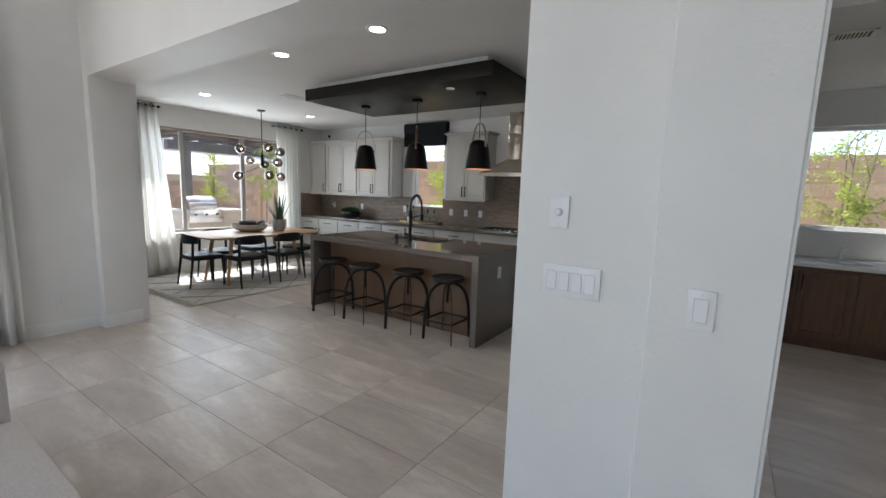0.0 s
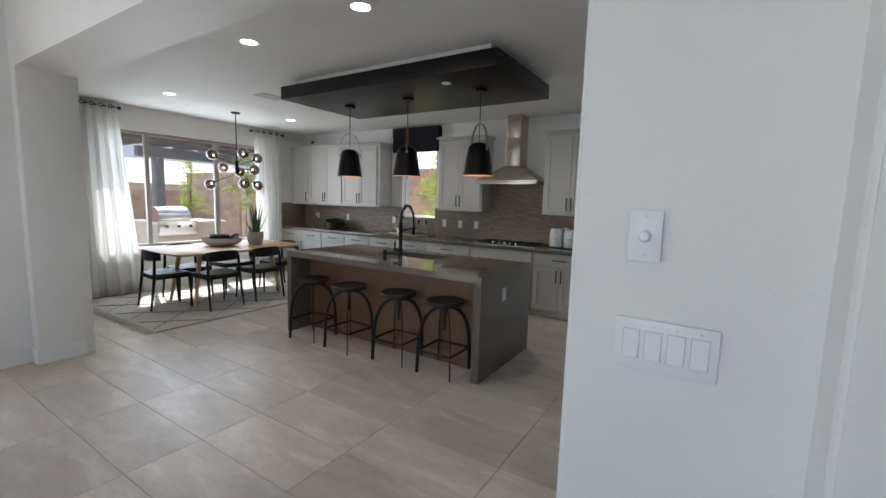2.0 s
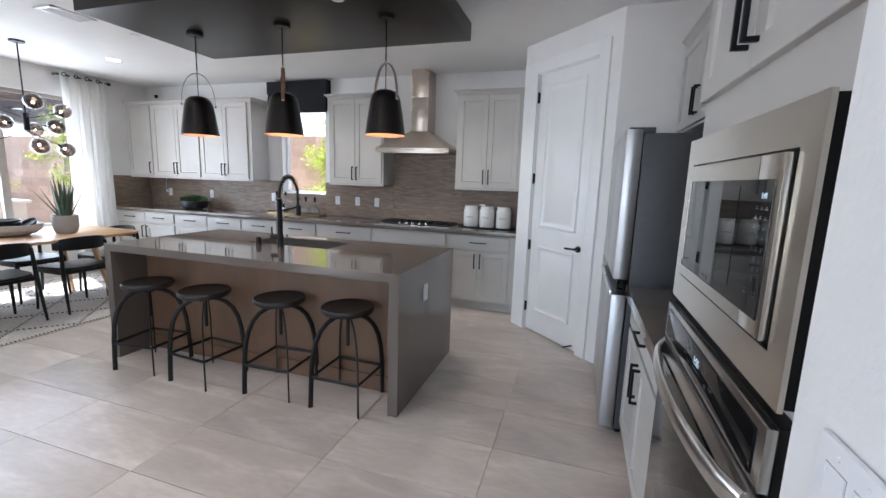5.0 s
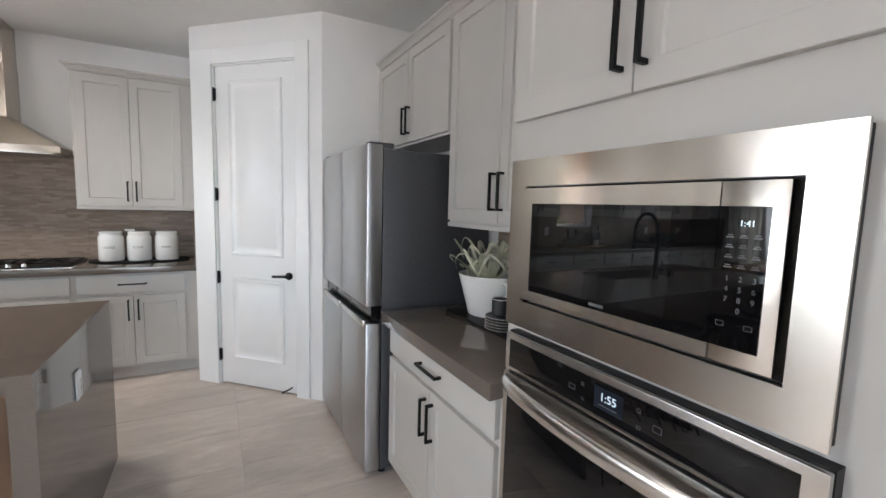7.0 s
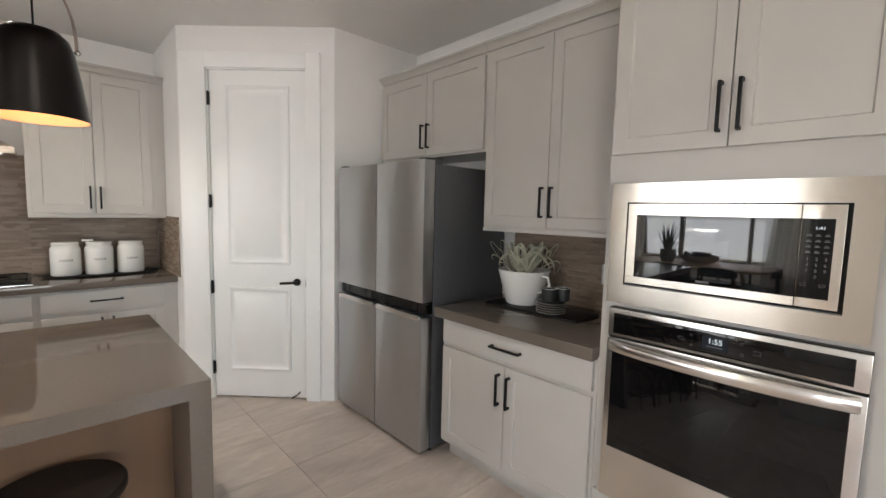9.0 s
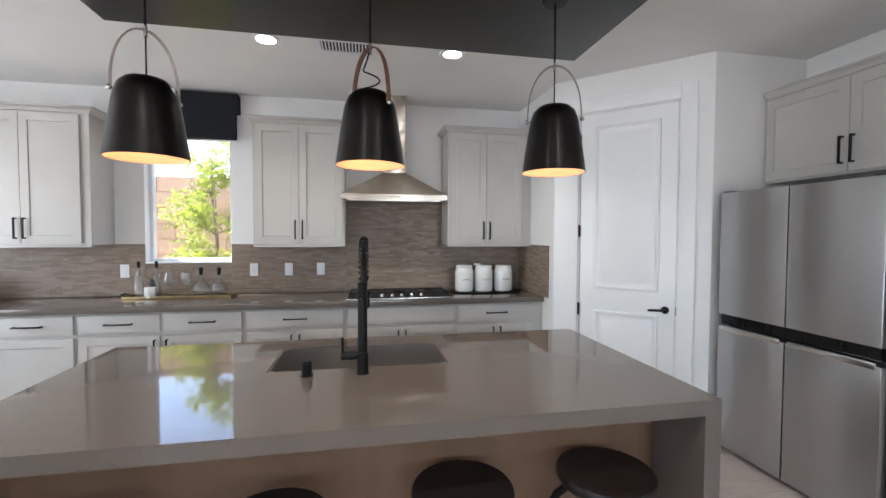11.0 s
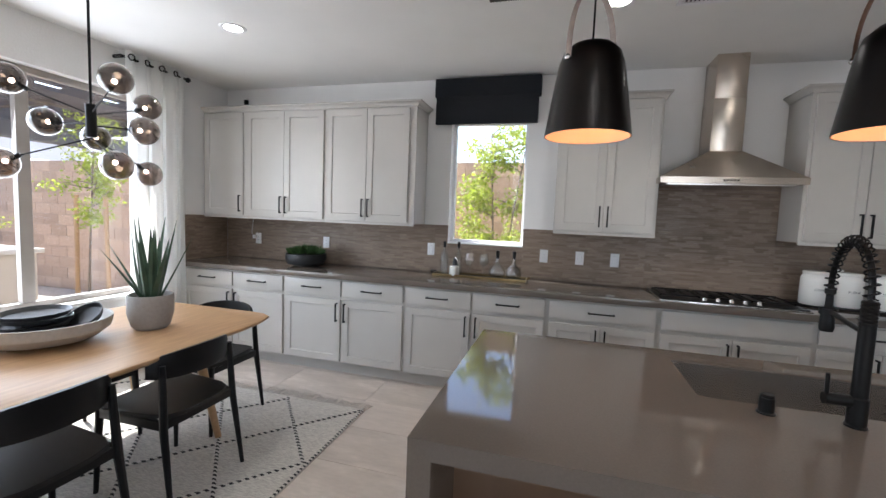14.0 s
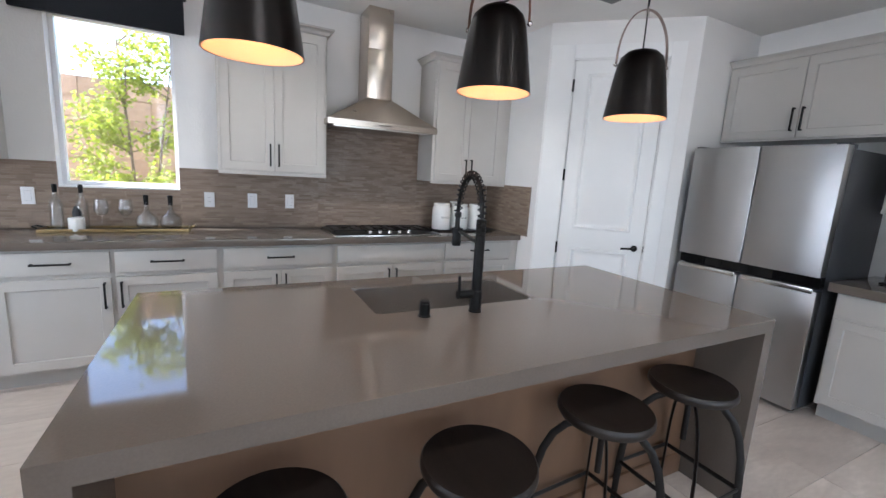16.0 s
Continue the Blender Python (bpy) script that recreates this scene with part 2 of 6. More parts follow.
for steel_ in (STEEL, FRIDGE, TRIMS):
    brushed(steel_, 0.75)
translucent(CURT, (0.93, 0.92, 0.90), 0.5)
GLASS = glass("window_glass", gloss=0.7)
CLEAR = glass("clear_glass", (0.965, 0.975, 0.975), gloss=1.5)
SMOKE = glass("smoked_glass", (0.40, 0.345, 0.315), gloss=2.0)
# pale shade lining, coloured orange to carry the bulb's warm glow
WARMIN = mat("shade_inner_glow", (0.72, 0.50, 0.36), 0.6)
BULB = emitter("bulb_glow", (1.0, 0.70, 0.40), 2.0)
GLOBULB = emitter("globe_bulb_glow", (1.0, 0.80, 0.58), 6.0)
LED = emitter("downlight_glow", (1.0, 0.93, 0.82), 6)
CLOCK = emitter("display_glow", (0.75, 0.9, 1.0), 0.03)
GROUT = mat("grout", (0.46, 0.415, 0.375), 0.9, noise_scale=60, vary=0.1)
STUCCO = mat("stucco", (0.50, 0.43, 0.35), 0.9, noise_scale=4, vary=0.05, bump=0.5, bump_scale=120)


def tile_material():
    """Porcelain with drawn-out cloudy veins, each tile its own."""
    m = mat("porcelain_tile", (0.35, 0.31, 0.28), 0.34)
    n, l = m.node_tree.nodes, m.node_tree.links
    p = n["Principled BSDF"]
    tc, oi, add, mp = n.new("ShaderNodeTexCoord"), n.new("ShaderNodeObjectInfo"), n.new("ShaderNodeVectorMath"), n.new("ShaderNodeMapping")
    sc = n.new("ShaderNodeVectorMath")
    sc.operation = "SCALE"
    sc.inputs["Scale"].default_value = 57.0
    comb = n.new("ShaderNodeCombineXYZ")
    for k in range(3):
        l.new(oi.outputs["Random"], comb.inputs[k])
    l.new(comb.outputs[0], sc.inputs[0])
    mp.inputs["Scale"].default_value = (1.0, 3.0, 1.0)
    mp.inputs["Rotation"].default_value = (0, 0, 0.3)
    l.new(tc.outputs["Object"], add.inputs[0])
    l.new(sc.outputs[0], add.inputs[1])
    l.new(add.outputs[0], mp.inputs[0])
    big, fine = n.new("ShaderNodeTexNoise"), n.new("ShaderNodeTexNoise")
    big.inputs["Scale"].default_value, big.inputs["Detail"].default_value, big.inputs["Distortion"].default_value = 1.6, 8, 0.7
    fine.inputs["Scale"].default_value, fine.inputs["Detail"].default_value = 14, 5
    for t in (big, fine):
        l.new(mp.outputs[0], t.inputs["Vector"])
    r = n.new("ShaderNodeValToRGB")
    e = r.color_ramp.elements
    e[0].position, e[0].color = 0.33, (0.425, 0.366, 0.320, 1)
    e[1].position, e[1].color = 0.68, (0.665, 0.590, 0.525, 1)
    mid = e.new(0.52)
    mid.color = (0.525, 0.458, 0.403, 1)
    mix = n.new("ShaderNodeMix")
    mix.inputs[0].default_value = 0.25
    l.new(big.outputs["Fac"], mix.inputs[2])
    l.new(fine.outputs["Fac"], mix.inputs[3])
    l.new(mix.outputs[0], r.inputs[0])
    hs = n.new("ShaderNodeHueSaturation")
    mr = n.new("ShaderNodeMapRange")
    mr.inputs["To Min"].default_value, mr.inputs["To Max"].default_value = 0.90, 1.08
    l.new(oi.outputs["Random"], mr.inputs[0])
    l.new(mr.outputs[0], hs.inputs["Value"])
    l.new(r.outputs[0], hs.inputs["Color"])
    l.new(hs.outputs[0], p.inputs["Base Color"])
    rr = n.new("ShaderNodeMapRange")
    rr.inputs["To Min"].default_value, rr.inputs["To Max"].default_value = 0.26, 0.42
    l.new(fine.outputs["Fac"], rr.inputs[0])
    l.new(rr.outputs[0], p.inputs["Roughness"])
    return m


def mosaic_material():
    """Thin strips of brown and grey stone and glass, each strip its own."""
    m = mat("stone_mosaic", (0.2, 0.17, 0.15), 0.4, spec=0.35)
    n, l = m.node_tree.nodes, m.node_tree.links
    p = n["Principled BSDF"]
    geo, tc, mp = n.new("ShaderNodeNewGeometry"), n.new("ShaderNodeTexCoord"), n.new("ShaderNodeMapping")
    mp.inputs["Scale"].default_value = (1, 1, 6)
    l.new(tc.outputs["Object"], mp.inputs[0])
    nz = n.new("ShaderNodeTexNoise")
    nz.inputs["Scale"].default_value, nz.inputs["Detail"].default_value = 9, 5
    l.new(mp.outputs[0], nz.inputs["Vector"])
    mix = n.new("ShaderNodeMix")
    mix.inputs[0].default_value = 0.45
    l.new(geo.outputs["Random Per Island"], mix.inputs[2])
    l.new(nz.outputs["Fac"], mix.inputs[3])
    r = n.new("ShaderNodeValToRGB")
    e = r.color_ramp.elements
    e[0].position, e[0].color = 0.12, (0.185, 0.132, 0.096, 1)
    e[1].position, e[1].color = 0.90, (0.385, 0.295, 0.215, 1)
    for at, c in ((0.35, (0.225, 0.166, 0.124, 1)), (0.6, (0.262, 0.200, 0.153, 1)), (0.8, (0.295, 0.225, 0.168, 1))):
        e.new(at).color = c
    l.new(mix.outputs[0], r.inputs[0])
    l.new(r.outputs[0], p.inputs["Base Color"])
    mr = n.new("ShaderNodeMapRange")
    mr.inputs["To Min"].default_value, mr.inputs["To Max"].default_value = 0.55, 0.28
    l.new(geo.outputs["Random Per Island"], mr.inputs[0])
    l.new(mr.outputs[0], p.inputs["Roughness"])
    return m


TILE = tile_material()
MOSAIC = mosaic_material()
MOSGROUT = mat("mosaic_grout", (0.215, 0.165, 0.128), 0.85, noise_scale=60, vary=0.1)

# ---- the large structure ----
XW, YN, CEILZ = -7.63, 6.767, 2.74        # window wall, back wall, kitchen ceiling
YH0, YH1, SOFFIT = 1.93, 2.33, 2.48       # the wide opening between living room and kitchen
XE = 0.02                                 # wall behind refrigerator and ovens
HIGH = 3.9                                # living room ceiling
T = 0.16


def wall_with_hole(bm, axis, plane, thick, a0, a1, z0, z1, holes):
    """A wall along an axis, from plane to plane + thick, with openings (b0, b1, c0, c1)."""
    def put(u0, u1, w0, w1):
        if u1 - u0 > 1e-4 and w1 - w0 > 1e-4:
            lo, hi = sorted((plane, plane + thick))
            box(bm, *((u0, u1, lo, hi) if axis == "x" else (lo, hi, u0, u1)), w0, w1)
    u = a0
    for b0, b1, c0, c1 in sorted(holes):
        put(u, b0, z0, z1)
        put(b0, b1, z0, c0)
        put(b0, b1, c1, z1)
        u = b1
    put(u, a1, z0, z1)
    return bm


solid("wall_north", wall_with_hole(bmesh.new(), "x", YN, T, XW - T, 2.6, 0, HIGH, [(-5.05, -4.335, 1.21, 2.36), (0.62, 1.50, 1.21, 2.36)]), WALL, "white painted back wall with a window over the counter")
solid("wall_west", wall_with_hole(bmesh.new(), "y", XW, -T, YH0, YN, 0, HIGH, [(3.20, 5.95, 0.665, 2.40)]), WALL, "white painted dining wall with a wide window")
solid("wall_pantry_side", abox(-1.545, -1.44, 5.945, YN, 0, CEILZ), WALL, "white painted pantry side wall")
# pantry front, set at forty-five degrees, with its doorway
PANTRY = pose(-1.584, 5.984, 0, 0, 0, -45)
bm = wall_with_hole(bmesh.new(), "x", 0, 0.115, 0.055, 1.195, 0, CEILZ, [(0.265, 0.990, -0.01, 2.452)])
bmesh.ops.transform(bm, matrix=PANTRY, verts=bm.verts)
solid("wall_pantry_front", bm, WALL, "white painted corner wall around the pantry door")
solid("wall_pantry_return", abox(-0.739, XE + 0.1, 5.139, 5.24, 0, CEILZ), WALL, "white painted wall beside the refrigerator")
solid("wall_east", abox(XE, XE + 0.12, 2.218, YN, 0, CEILZ), WALL, "white painted wall behind ovens and refrigerator")
# the block of wall that carries the switches, with its stepped flank
bm = bmesh.new()
foot = [(-0.69, 1.90), (-0.20, 1.90), (-0.20, 1.766), (0.131, 1.766), (XE + 0.12, 2.218), (-0.69, 2.218)]
lowv = [bm.verts.new((x, y, 0)) for x, y in foot]
topv = [bm.verts.new((x, y, HIGH)) for x, y in foot]
bm.faces.new(lowv[::-1])
bm.faces.new(topv)
for k in range(len(foot)):
    q = (k + 1) % len(foot)
    bm.faces.new((lowv[k], lowv[q], topv[q], topv[k]))
bmesh.ops.bevel(bm, geom=[e for e in bm.edges if abs(e.verts[0].co.z - e.verts[1].co.z) > 1 and (e.verts[0].co.x < -0.6 or e.verts[0].co.y < 1.8)], offset=0.012, segments=3, affect="EDGES")
solid("wall_switch_block", bm, WALL, "white painted wall end with light switches")
solid("wall_header", abox(-5.18, -0.69, YH0, YH1, SOFFIT, HIGH), WALL, "white painted header over the wide opening")
solid("wall_pier", abox(XW, -5.18, YH0, YH1, 0, HIGH, bevel=0.012), WALL, "white painted pier at the wide opening")
solid("wall_living_west", wall_with_hole(bmesh.new(), "y", -5.3, -T, -4.0, YH0, 0, HIGH, [(-2.1, 0.95, 0.3, 2.6)]), WALL, "white painted living room wall")
solid("wall_living_south", wall_with_hole(bmesh.new(), "x", -4.0, -T, -5.3 - T, 2.6, 0, HIGH, [(-4.5, -0.1, 0.3, 2.8)]), WALL, "white painted living room end wall")
solid("wall_living_east", abox(2.5, 2.5 + T, -4.0, YN, 0, HIGH), WALL, "white painted side wall")
solid("wall_laundry_front", wall_with_hole(bmesh.new(), "x", 1.80, 0.12, XE + 0.12, 2.5, 0, HIGH, [(XE + 0.12, 2.5, -0.01, CEILZ + 0.12)]), WALL, "white painted wall with the laundry opening")
solid("ceiling", abox(XW - T, XE + 0.12, YH1, YN + T, CEILZ, CEILZ + 0.12), CEIL, "white textured kitchen ceiling")
solid("ceiling_living", abox(-5.46, 2.66, -4.16, 1.93, HIGH, HIGH + 0.12), CEIL, "white living room ceiling")
solid("ceiling_laundry", abox(XE + 0.12, 2.5, 1.92, YN, CEILZ, CEILZ + 0.12), CEIL, "white laundry ceiling")
# baseboards
BB = 0.13
for name, a in (("baseboard_1", (-5.3, -5.288, 0.62, YH0, 0, BB)), ("baseboard_2", (-5.288, -5.18, YH0 - 0.012, YH0, 0, BB)), ("baseboard_3", (-5.18, -5.168, YH0 - 0.012, YH1 - 0.07, 0, BB)),
                ("baseboard_4", (XW, XW + 0.012, YH1, 6.12, 0, BB)), ("baseboard_5", (-0.702, -0.69, 1.888, 2.218, 0, BB)), ("baseboard_6", (-0.69, -0.212, 1.888, 1.90, 0, BB))):
    solid(name, abox(*a, bevel=0.003), TRIM, "white painted baseboard")

# dropped canopy over the island
bm = abox(-4.30, -1.97, 3.93, 4.92, 2.655, CEILZ)
canopy = thing("ceiling_canopy", (-3.14, 4.42, CEILZ), "dark-stained wooden canopy dropped below the ceiling over the island", "canopy", kind="structure")
part("riser", bm, CEIL, canopy, "white drywall riser", world=True)
part("panel", abox(-4.413, -1.862, 3.828, 5.02, 2.535, 2.667, bevel=0.004), SLABW, canopy, world=True)

# ---- windows and doors ----


def window(name, axis, plane, a0, a1, z0, z1, mullions, label, depth=0.06, fw=0.045, frame_mat=None):
    """A fixed window in a wall: frame bars, sill and panes."""
    frame_mat = frame_mat or WHITEP
    mid = ((a0 + a1) / 2, plane) if axis == "x" else (plane, (a0 + a1) / 2)
    w = thing(name, (*mid, z0), label, "window", kind="structure")

    def put(bm, u0, u1, v0, v1, w0, w1, bevel=0.003):
        return box(bm, *((u0, u1, v0, v1) if axis == "x" else (v0, v1, u0, u1)), w0, w1, bevel)
    bm = bmesh.new()
    p0, p1 = plane - depth / 2, plane + depth / 2
    put(bm, a0, a0 + fw, p0, p1, z0, z1)
    put(bm, a1 - fw, a1, p0, p1, z0, z1)
    put(bm, a0 + fw, a1 - fw, p0, p1, z0, z0 + fw)
    put(bm, a0 + fw, a1 - fw, p0, p1, z1 - fw, z1)
    part("window_frame", bm, frame_mat, w, world=True)
    edges = [a0 + fw]
    for m0, m1 in mullions:
        part("mullion", put(bmesh.new(), m0, m1, p0 + 0.005, p1 - 0.005, z0 + fw, z1 - fw), frame_mat, w, world=True)
        edges += [m0, m1]
    edges.append(a1 - fw)
    for e0, e1 in zip(edges[::2], edges[1::2]):
        pane = part("pane", put(bmesh.new(), e0, e1, plane - 0.003, plane + 0.003, z0 + fw, z1 - fw, 0), GLASS, w, world=True)
        pane.visible_shadow = False
    return w


window("window_1", "x", YN + 0.11, -5.05, -4.335, 1.21, 2.36, [], "white framed kitchen window above the counter", fw=0.03)
TAUPEF = mat("taupe_frame", (0.36, 0.33, 0.30), 0.45, noise_scale=10, vary=0.05)
window("window_2", "y", XW - 0.11, 3.20, 5.95, 0.665, 2.40, [(3.86, 3.92), (4.92, 5.0)], "wide taupe framed dining window with three panes", frame_mat=TAUPEF)
window("window_3", "x", YN + 0.11, 0.62, 1.50, 1.21, 2.36, [], "white framed laundry window above the sink")
window("window_4", "y", -5.41, -2.1, 0.95, 0.3, 2.6, [(-0.6, -0.55)], "tall white framed living room window")
# window_5 is assumed: an unseen opening added behind the rear fill
window("window_5", "x", -4.11, -4.5, -0.1, 0.3, 2.8, [(-3.0, -2.95), (-1.6, -1.55)], "wide white framed living room window, unseen, added to let in light")
solid("window_sill", abox(XW - 0.08, XW + 0.03, 3.18, 5.97, 0.64, 0.668, bevel=0.004), TRIM, "white painted window sill")
solid("window_trim", abox(-5.05, -4.335, YN - 0.012, YN + 0.08, 1.200, 1.213, bevel=0.002), TRIM, "thin white sill strip")

# pantry door: two raised panels, hung on black hinges
door = thing("door_1", (-1.584, 5.984, 0), "white two-panel pantry door with a black lever, closed", "door", kind="structure", rz=-45)


def panel_door(w, h, t, panels):
    bm = abox(0, w, 0, t, 0, h, bevel=0.002)
    for x0, x1, z0, z1 in panels:
        a = [(x0, z0), (x1, z0), (x1, z1), (x0, z1)]

        def ring(inset, y):
            return [bm.verts.new((x + (inset if x == x0 else -inset), y, z + (inset if z == z0 else -inset))) for x, z in a]
        rings = [ring(-0.022, -0.0008), ring(-0.016, -0.012), ring(-0.004, -0.014), ring(0.008, -0.003), ring(0.012, -0.0012), ring(0.034, -0.0012), ring(0.052, -0.009)]
        for r0, r1 in zip(rings, rings[1:]):
            for k in range(4):
                bm.faces.new((r0[k], r0[(k + 1) % 4], r1[(k + 1) % 4], r1[k]))
        bm.faces.new(rings[-1])
    return bm


DX0, DX1 = 0.278, 0.978
bm = panel_door(DX1 - DX0, 2.43, 0.035, [(0.135, 0.565, 1.05, 2.30), (0.135, 0.565, 0.23, 0.83)])
bmesh.ops.translate(bm, verts=bm.verts, vec=(DX0, 0.012, 0.012))
leaf = part("leaf", bm, DOORW, door)
for z in (0.24, 0.86, 1.50, 2.24):
    part("hinge", tube(abox(DX0 - 0.012, DX0 + 0.004, -0.004, 0.012, z - 0.045, z + 0.045), [(DX0 - 0.004, -0.004, z - 0.05), (DX0 - 0.004, -0.004, z + 0.05)], 0.007), BLACK, door, "black hinge")
bm = lathe(bmesh.new(), [(0, 0), (0.027, 0), (0.027, 0.012), (0.012, 0.016), (0.012, 0.045), (0, 0.045)], seg=24)
bmesh.ops.transform(bm, matrix=pose(DX1 - 0.065, 0.012, 0.91, 90), verts=bm.verts)
tube(bm, [(DX1 - 0.065, -0.035, 0.91), (DX1 - 0.10, -0.040, 0.910), (DX1 - 0.175, -0.040, 0.905)], 0.009)
part("lever", bm, BLACK, door, "black lever handle")
bm = tube(bmesh.new(), [(DX1 - 0.05, 0.012, 0.055), (DX1 - 0.05, -0.03, 0.055), (DX1 - 0.09, -0.055, 0.035)], 0.006)
part("door_stop", bm, BLACK, door, "black hinge-pin door stop")
part("latch_plate", abox(DX1 + 0.002, DX1 + 0.010, -0.002, 0.012, 0.88, 0.94), BLACK, door)
for name, a in (("jamb", (0.265, 0.276, -0.002, 0.115, 0, 2.44)), ("jamb", (0.980, 0.990, -0.002, 0.115, 0, 2.44)), ("head", (0.265, 0.990, -0.002, 0.115, 2.444, 2.452)),
                ("casing", (0.075, 0.265, -0.018, -0.001, 0, 2.56)), ("casing", (0.990, 1.095, -0.018, -0.001, 0, 2.56)), ("casing", (0.265, 0.990, -0.018, -0.001, 2.452, 2.56))):
    part(name, abox(*a, bevel=0.002), TRIM, door)

# ---- cabinets ----


def shaker(x0, x1, z0, z1, y0=-0.02, rail=0.058, rec=0.009, t=0.02):
    """A framed door leaf whose front stands at y0."""
    bm = bmesh.new()

    def ring(i, y):
        return [bm.verts.new(v) for v in ((x0 + i, y, z0 + i), (x1 - i, y, z0 + i), (x1 - i, y, z1 - i), (x0 + i, y, z1 - i))]
    rings = [ring(0, y0 + t), ring(0, y0 + 0.0015), ring(0.0015, y0), ring(rail, y0), ring(rail + 0.004, y0 + rec)]
    bm.faces.new(rings[0][::-1])
    for a, b in zip(rings, rings[1:]):
        for k in range(4):
            bm.faces.new((a[k], a[(k + 1) % 4], b[(k + 1) % 4], b[k]))
    bm.faces.new(rings[-1])
    return bm


def pull(x, z, length, upright, y0=-0.02):
    """A square black bar pull on two posts."""
    h, s = length / 2, 0.0055
    bm = bmesh.new()
    if upright:
        box(bm, x - s, x + s, y0 - 0.034, y0 - 0.023, z - h, z + h, 0.0012)
        for k in (-1, 1):
            box(bm, x - s, x + s, y0 - 0.024, y0, z + k * (h - s) - s, z + k * (h - s) + s)
    else:
        box(bm, x - h, x + h, y0 - 0.034, y0 - 0.023, z - s, z + s, 0.0012)
        for k in (-1, 1):
            box(bm, x + k * (h - s) - s, x + k * (h - s) + s, y0 - 0.024, y0, z - s, z + s)
    return bm


def crown(bm, x0, x1, depth, z, left, right):
    """A flared moulding along the front and the open ends."""
    prof = [(0.0, 0.0), (0.012, 0.004), (0.016, 0.016), (0.036, 0.034), (0.046, 0.038), (0.046, 0.05)]
    rings = []
    for o, h in prof:
        a, b = (x0 - o if left else x0), (x1 + o if right else x1)
        rings.append([bm.verts.new(v) for v in ((a, depth, z + h), (a, -o, z + h), (b, -o, z + h), (b, depth, z + h))])
    for r, s in zip(rings, rings[1:]):
        for k in range(4):
            bm.faces.new((r[k], r[(k + 1) % 4], s[(k + 1) % 4], s[k]))
    bm.faces.new(rings[-1])
    bm.faces.new(rings[0][::-1])
    return bm


def cabinet(name, at, rz, w, depth, z0, z1, doors=(), drawers=(), toe=0.0, crown_ends=None, rail=False, label="", group=""):
    """A cabinet unit; its front frame stands in its own plane y = 0. doors: (x0, x1, z0, z1, handle x or None, handle z)."""
    c = thing(name, at, label, "cabinet", group, rz=rz)
    bm = abox(0, w, 0, depth, z0 + toe, z1)
    if toe:
        box(bm, 0, w, 0.07, depth, z0, z0 + toe)
    part("body", bm, CAB, c)
    for x0, x1, a, b, hx, hz in doors:
        d = part("door", shaker(x0, x1, a, b), CAB, c)
        if hx is not None:
            part("handle", pull(hx, hz, 0.165, True), BLACK, d, "matt black bar handle")
    for x0, x1, a, b, hx in drawers:
        d = part("drawer_front", abox(x0, x1, -0.02, 0.0, a, b, bevel=0.002), CAB, c)
        if hx is not None:
            part("handle", pull(hx, (a + b) / 2, 0.185, False), BLACK, d, "matt black bar handle")
    if crown_ends is not None:
        part("crown", crown(bmesh.new(), 0, w, depth, z1, *crown_ends), CAB, c)
    if rail:
        part("light_rail", abox(0, w, -0.012, 0.01, z0 - 0.018, z0 + 0.004, bevel=0.002), CAB, c)
    return c


YB, YU = 6.155, 6.445                     # fronts of the lower and upper boxes on the back wall
BASE = "greige painted base cabinet with shaker doors and black bar handles"
UPPER = "greige painted wall cabinet with shaker doors and black bar handles"


def base_unit(x0, x1, fronts, handles=True):
    w = x1 - x0
    n = len(fronts)
    drawers, doors = [], []
    for a, b in fronts:
        drawers.append((a - x0, b - x0, 0.715, 0.850, (a + b) / 2 - x0 if handles else None))
    if n == 2:
        spans = fronts
    else:
        a, b = fronts[0]
        m = (a + b) / 2
        spans = [(a, m - 0.002), (m + 0.002, b)]
    for k, (a, b) in enumerate(spans):
        doors.append((a - x0, b - x0, 0.125, 0.685, (b - x0 - 0.03 if k == 0 else a - x0 + 0.03), 0.575))
    return cabinet("base_cabinet", (x0, YB, 0), 0, w, YN - YB, 0, 0.868, doors, drawers, toe=0.105, label=BASE, group="base cabinets on the back wall")


base_unit(-7.62, -6.42, [(-7.56, -7.0), (-6.98, -6.435)])
base_unit(-6.42, -5.24, [(-6.405, -5.84), (-5.82, -5.255)])
base_unit(-5.24, -4.07, [(-5.225, -4.675), (-4.65, -4.09)])
base_unit(-4.07, -3.29, [(-4.05, -3.31)])
base_unit(-3.29, -2.35, [(-3.27, -2.37)], handles=False)
base_unit(-2.35, -1.547, [(-2.33, -1.64)])


def upper_unit(x0, x1, spans, ends):
    doors = []
    for k, (a, b) in enumerate(spans):
        right = (len(spans) == 1) or k == 0
        doors.append((a - x0, b - x0, 1.388, 2.405, (b - x0 - 0.028 if right else a - x0 + 0.028), 1.505))
    return cabinet("wall_cabinet", (x0, YU, 0), 0, x1 - x0, YN - YU, 1.372, 2.42, doors, toe=0, crown_ends=ends, rail=True, label=UPPER, group="wall cabinets on the back wall")


upper_unit(-7.625, -7.105, [(-7.60, -7.13)], (False, False))
upper_unit(-7.105, -6.195, [(-7.085, -6.648), (-6.644, -6.212)], (False, False))
upper_unit(-6.195, -5.29, [(-6.178, -5.765), (-5.761, -5.352)], (False, True))
upper_unit(-4.066, -3.30, [(-4.046, -3.69), (-3.686, -3.32)], (True, True))
upper_unit(-2.365, -1.547, [(-2.342, -2.0), (-1.996, -1.645)], (True, False))

